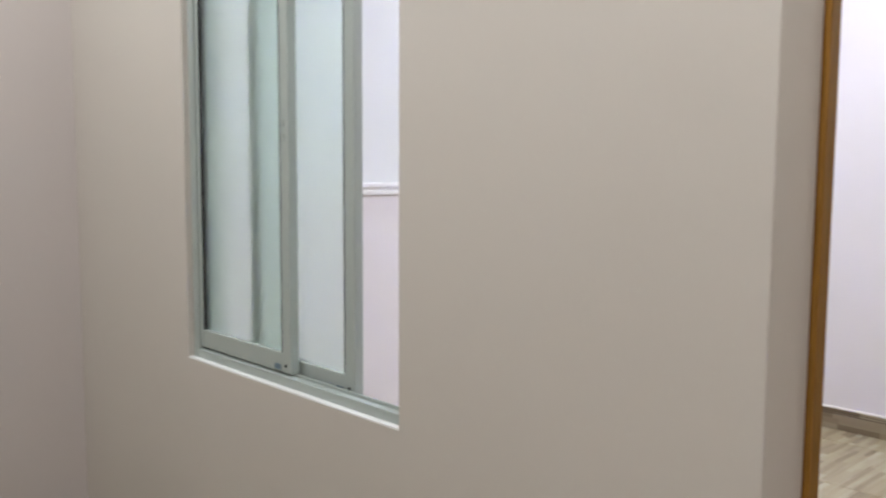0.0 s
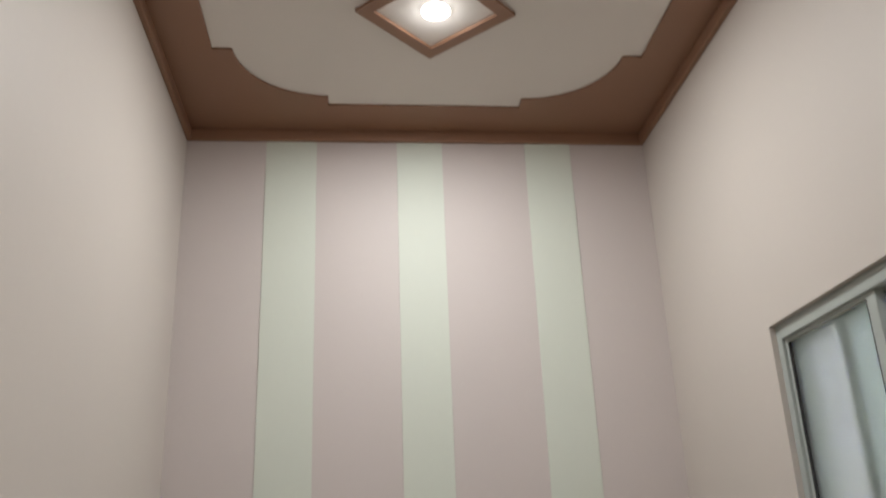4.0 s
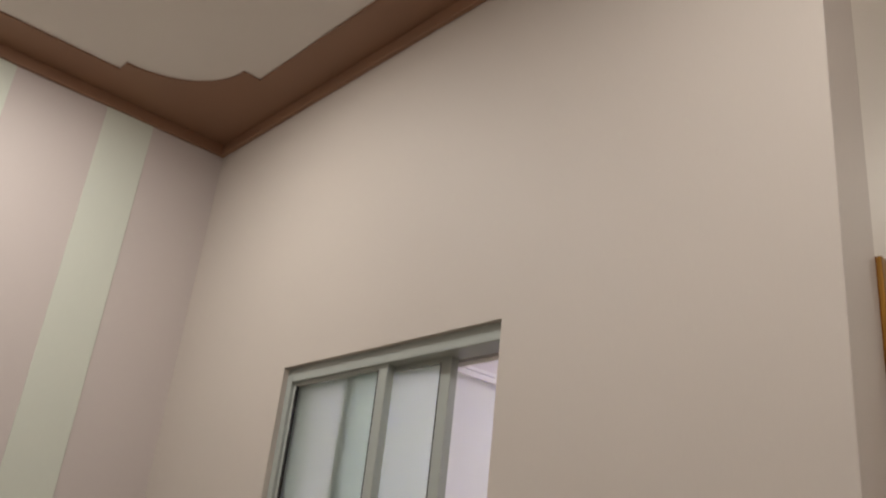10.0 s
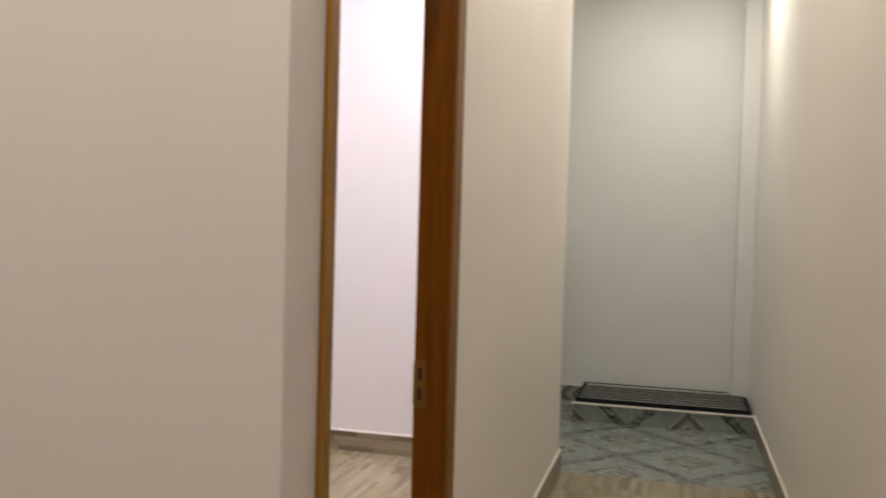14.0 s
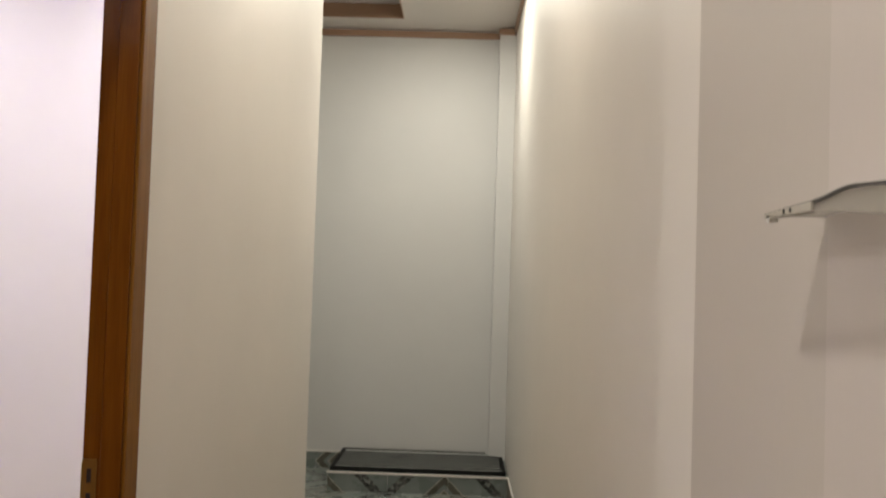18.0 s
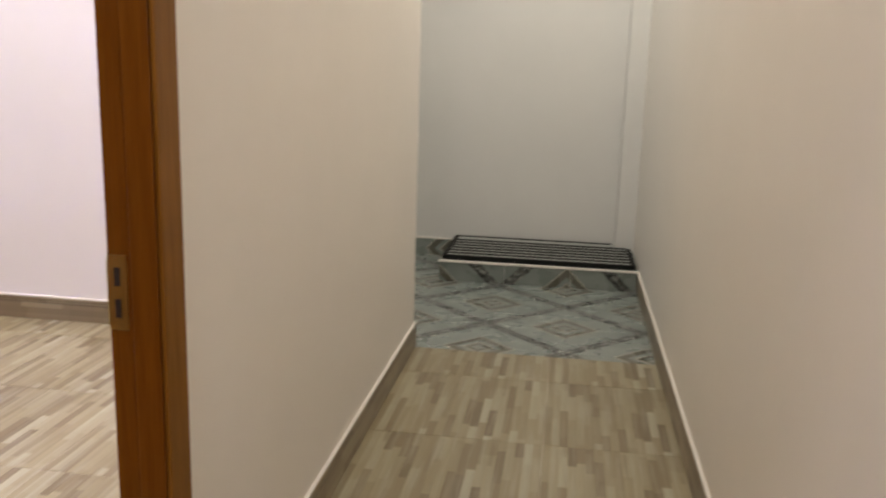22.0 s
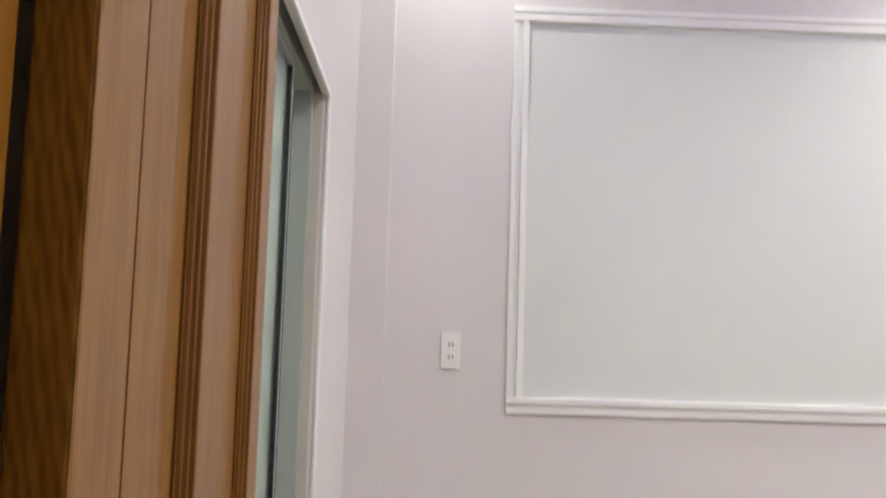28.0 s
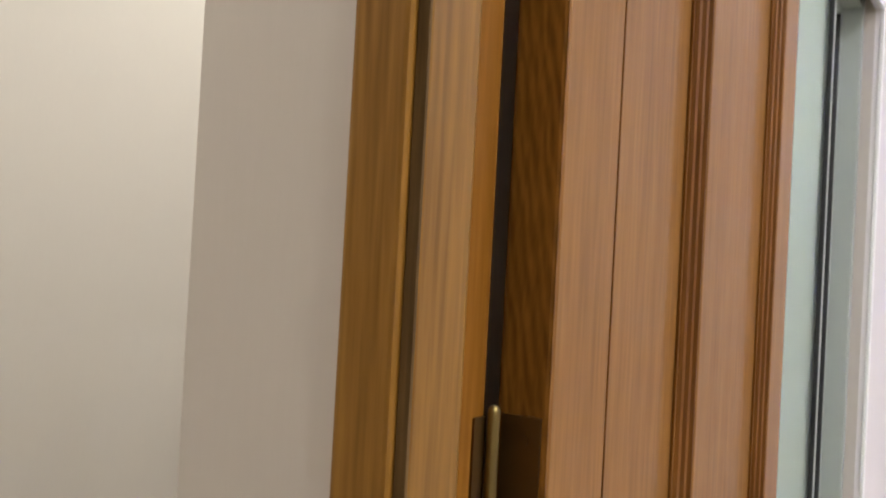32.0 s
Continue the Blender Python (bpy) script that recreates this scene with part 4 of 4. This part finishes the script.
for u0, u1, v0, v1 in ((TRAY[0], TRAY[0] + 0.015, TRAY[2], TRAY[3]), (TRAY[1] - 0.015, TRAY[1], TRAY[2], TRAY[3]), (TRAY[0] + 0.015, TRAY[1] - 0.015, TRAY[2], TRAY[2] + 0.015), (TRAY[0] + 0.015, TRAY[1] - 0.015, TRAY[3] - 0.015, TRAY[3])):
    part("board", block(u0, u1, v0, v1, ZB - 0.006, ZB + 0.030, r=0.002), PLASTER, fascia)

# ---- step and grating at the back ----
structure("step", block(STEP[0], XC, STEP[1] + 0.008, YK, 0, STEP[2] - 0.008), CAULK, "tiled step at the back wall", "step")
grate = thing("floor_grating", (0.45, 5.0, STEP[2]), "dark steel slatted grating lying on the tiled step", "grating")
GX0, GX1, GY0, GY1, GZ = STEP[0] + 0.01, XC - 0.02, STEP[1] + 0.03, YK - 0.03, STEP[2]
part("frame_bar", block(GX0, GX1, GY0, GY0 + 0.03, GZ, GZ + 0.03, r=0.003), MATT, grate)
part("frame_bar", block(GX0, GX1 - 0.12, GY1 - 0.03, GY1, GZ, GZ + 0.03, r=0.003), MATT, grate)
for u in (GX0, GX1 - 0.03):
    part("frame_bar", block(u, u + 0.03, GY0 + 0.03, GY1 - 0.03 - (0.12 if u > 0.5 else 0), GZ, GZ + 0.03, r=0.003), MATT, grate)
# Added plate; its grey stands in for the pale stripes between the slats.
part("pan", block(GX0 + 0.03, GX1 - 0.03, GY0 + 0.03, GY1 - 0.035, GZ + 0.0036, GZ + 0.0268), SLAT, grate, "grey plate added to give pale stripes between the black slats")
for i in range(6):
    y = GY0 + 0.068 + i * 0.082
    part("slat", block(GX0 + 0.03, GX1 - 0.03, y, y + 0.044, GZ + 0.0265, GZ + 0.030, r=0.002), MATT, grate)
part("cross_bar", block((GX0 + GX1) / 2 + 0.1, (GX0 + GX1) / 2 + 0.125, GY0 + 0.03, GY1 - 0.03, GZ, GZ + 0.0035), MATT, grate)

# ---- wall fixture with a curved hood in the corridor ----
FYC = -0.432            # middle of the fixture along the wall


def arch(y):
    """Height of the hood's upper edge along the wall: arms at both ends, a shoulder, a shallow dip in the middle."""
    u = abs(y - FYC)
    if u > 0.201:
        return 1.4858 - (u - 0.201) * 0.025
    rise = min(1.0, (0.201 - u) / 0.07)
    return 1.4858 + 0.0058 * rise * rise * (3 - 2 * rise) - 0.0085 * max(0.0, 1 - u / 0.131)


FX = XC - 0.060
fx = thing("wall_fixture", (XC, FYC, 1.40), "white plastic box under a low arched translucent hood on the wall", "wall fixture")
ys = [FYC + 0.32 - 0.02 * i for i in range(33)]
part("hood_rim", prism([(y, arch(y) + 0.0022) for y in ys] + [(y, arch(y)) for y in reversed(ys)], FX - 0.002, FX + 0.003, "x"), IRON, fx, "dark edge of the hood")
part("hood_top", prism([(y, arch(y) + 0.0015) for y in ys] + [(y, arch(y)) for y in reversed(ys)], FX + 0.0035, XC - 0.002, "x"), SHEER, fx, "translucent top sheet")
part("hood", prism([(y, arch(y) - 0.0005) for y in ys] + [(FYC - 0.30, 1.479), (FYC - 0.16, 1.475), (FYC - 0.08, 1.466), (FYC + 0.08, 1.466), (FYC + 0.16, 1.475), (FYC + 0.30, 1.479)], FX, FX + 0.003, "x"), SHEER, fx, "translucent grey plastic sheet")
for sy in (1, -1):
    part("arm", prism([(FYC + sy * 0.318, 1.4800), (FYC + sy * 0.318, 1.4842), (FYC + sy * 0.203, 1.4870), (FYC + sy * 0.203, 1.4790)], FX - 0.003, FX - 0.0005, "x"), GREYED, fx)
    for u in (0.266, 0.250):
        b = bmesh.new()
        rod(b, (FX - 0.0036, FYC + sy * u, 1.4830), (FX - 0.003, FYC + sy * u, 1.4830), 0.0024, n=8)
        part("screw_hole", b, DARK, fx)
    b = bmesh.new()
    rod(b, (FX - 0.003, FYC + sy * 0.308, 1.4795), (FX + 0.006, FYC + sy * 0.308, 1.4795), 0.004, n=12)
    part("pin", b, PLASTIC, fx)
part("body", block(FX - 0.001, XC - 0.0005, FYC - 0.090, FYC + 0.090, 1.360, 1.466, r=0.022), GREYED, fx)

# ---- loose cable ends on the bedroom's north wall ----
def stub(name, at, to, r, m, label, category):
    ob = thing(name, at, label, category)
    b = bmesh.new()
    rod(b, at, to, r)
    part("sleeve", b, m, ob)
    b = bmesh.new()
    e_ = Vector(to) + (Vector(to) - Vector(at)).normalized() * 0.012
    rod(b, to, e_, r * 0.7)
    part("tip", b, DARK, ob)
    return ob


stub("conduit_stub", (-1.80, YN, 2.918), (-1.66, YN - 0.06, 3.04), 0.017, PLASTIC, "white conduit end sticking out of the wall", "conduit")
stub("cable_end", (-1.375, YN, 2.935), (-1.395, YN - 0.06, 2.90), 0.026, GREYED, "taped cable end sticking out of the wall", "cable")
hook = thing("cable_end", (-1.225, YN, 3.000), "dark cable end curling out of the wall", "cable")
bends = [(-1.225, YN, 3.000), (-1.205, YN - 0.045, 3.001), (-1.183, YN - 0.060, 2.985), (-1.168, YN - 0.062, 2.958), (-1.158, YN - 0.060, 2.925), (-1.148, YN - 0.058, 2.880)]
b = bmesh.new()
for p, n_ in zip(bends, bends[1:]):
    rod(b, p, n_, 0.008)
part("sleeve", b, IRON, hook)
b = bmesh.new()
rod(b, bends[-1], (-1.146, YN - 0.058, 2.866), 0.005)
part("tip", b, DARK, hook)

# ---- floor tiles ----
def lay(parent, name, x0, x1, y0, y1, size, ox, oy, material, gap=0.0020, z=0.0):
    """Square tiles cut to a rectangle; whole tiles share one mesh."""
    whole = mesh(name, block(0, size - gap, 0, size - gap, -0.009, 0, r=0.0012), material)
    i0, j0 = math.floor((x0 - ox) / size), math.floor((y0 - oy) / size)
    for i in range(i0, math.ceil((x1 - ox) / size)):
        for j in range(j0, math.ceil((y1 - oy) / size)):
            a, b = max(x0, ox + i * size), min(x1, ox + (i + 1) * size - gap)
            c, d_ = max(y0, oy + j * size), min(y1, oy + (j + 1) * size - gap)
            if b - a < 0.01 or d_ - c < 0.01:
                continue
            if b - a > size - gap - 1e-6 and d_ - c > size - gap - 1e-6:
                ob = new(name, whole)
            else:
                ob = new(name, mesh(name, block(0, b - a, 0, d_ - c, -0.009, 0, r=0.0012), material))
            ob.location = (a, c, z)
            ob.parent = parent


floor_ob = bpy.data.objects["floor"]
T = 0.63
lay(floor_ob, "tile", XB, -TD - 0.012, TW + 0.012, YN, T, XB + 0.04, 0.138, TILE, gap=0.0026)
lay(floor_ob, "tile", 0, XC, 0, YE, T, 0.01, 0.03, TILE)
lay(floor_ob, "tile", XW, XC, YS, 0, T, 0.01, 0.03, TILE)
lay(floor_ob, "tile", -TD - 0.012, 0, DOOR[0], DOOR[1], T, -0.7, 0.1, TILE)
lay(floor_back, "tile", XL, XC, YE, YK, 0.40, 0.70, 3.965, LATTICE)
step_ob = bpy.data.objects["step"]
lay(step_ob, "tread_tile", STEP[0], XC, STEP[1], YK, 0.40, STEP[0], STEP[1], LATTICE, z=STEP[2] + 0.001)
for i in range(3):
    a, b = STEP[0] + 0.40 * i, min(XC, STEP[0] + 0.40 * i + 0.398)
    t_ = new("riser_tile", mesh("riser_tile", block(a, b, STEP[1], STEP[1] + 0.008, 0.001, STEP[2] - 0.009, r=0.001), LATTICE))
    t_.parent = step_ob
t_ = new("nosing", mesh("nosing", block(STEP[0] - 0.006, XC, STEP[1] - 0.006, STEP[1] + 0.010, STEP[2] - 0.0085, STEP[2] + 0.004, r=0.002), CAULK))
t_.parent = step_ob
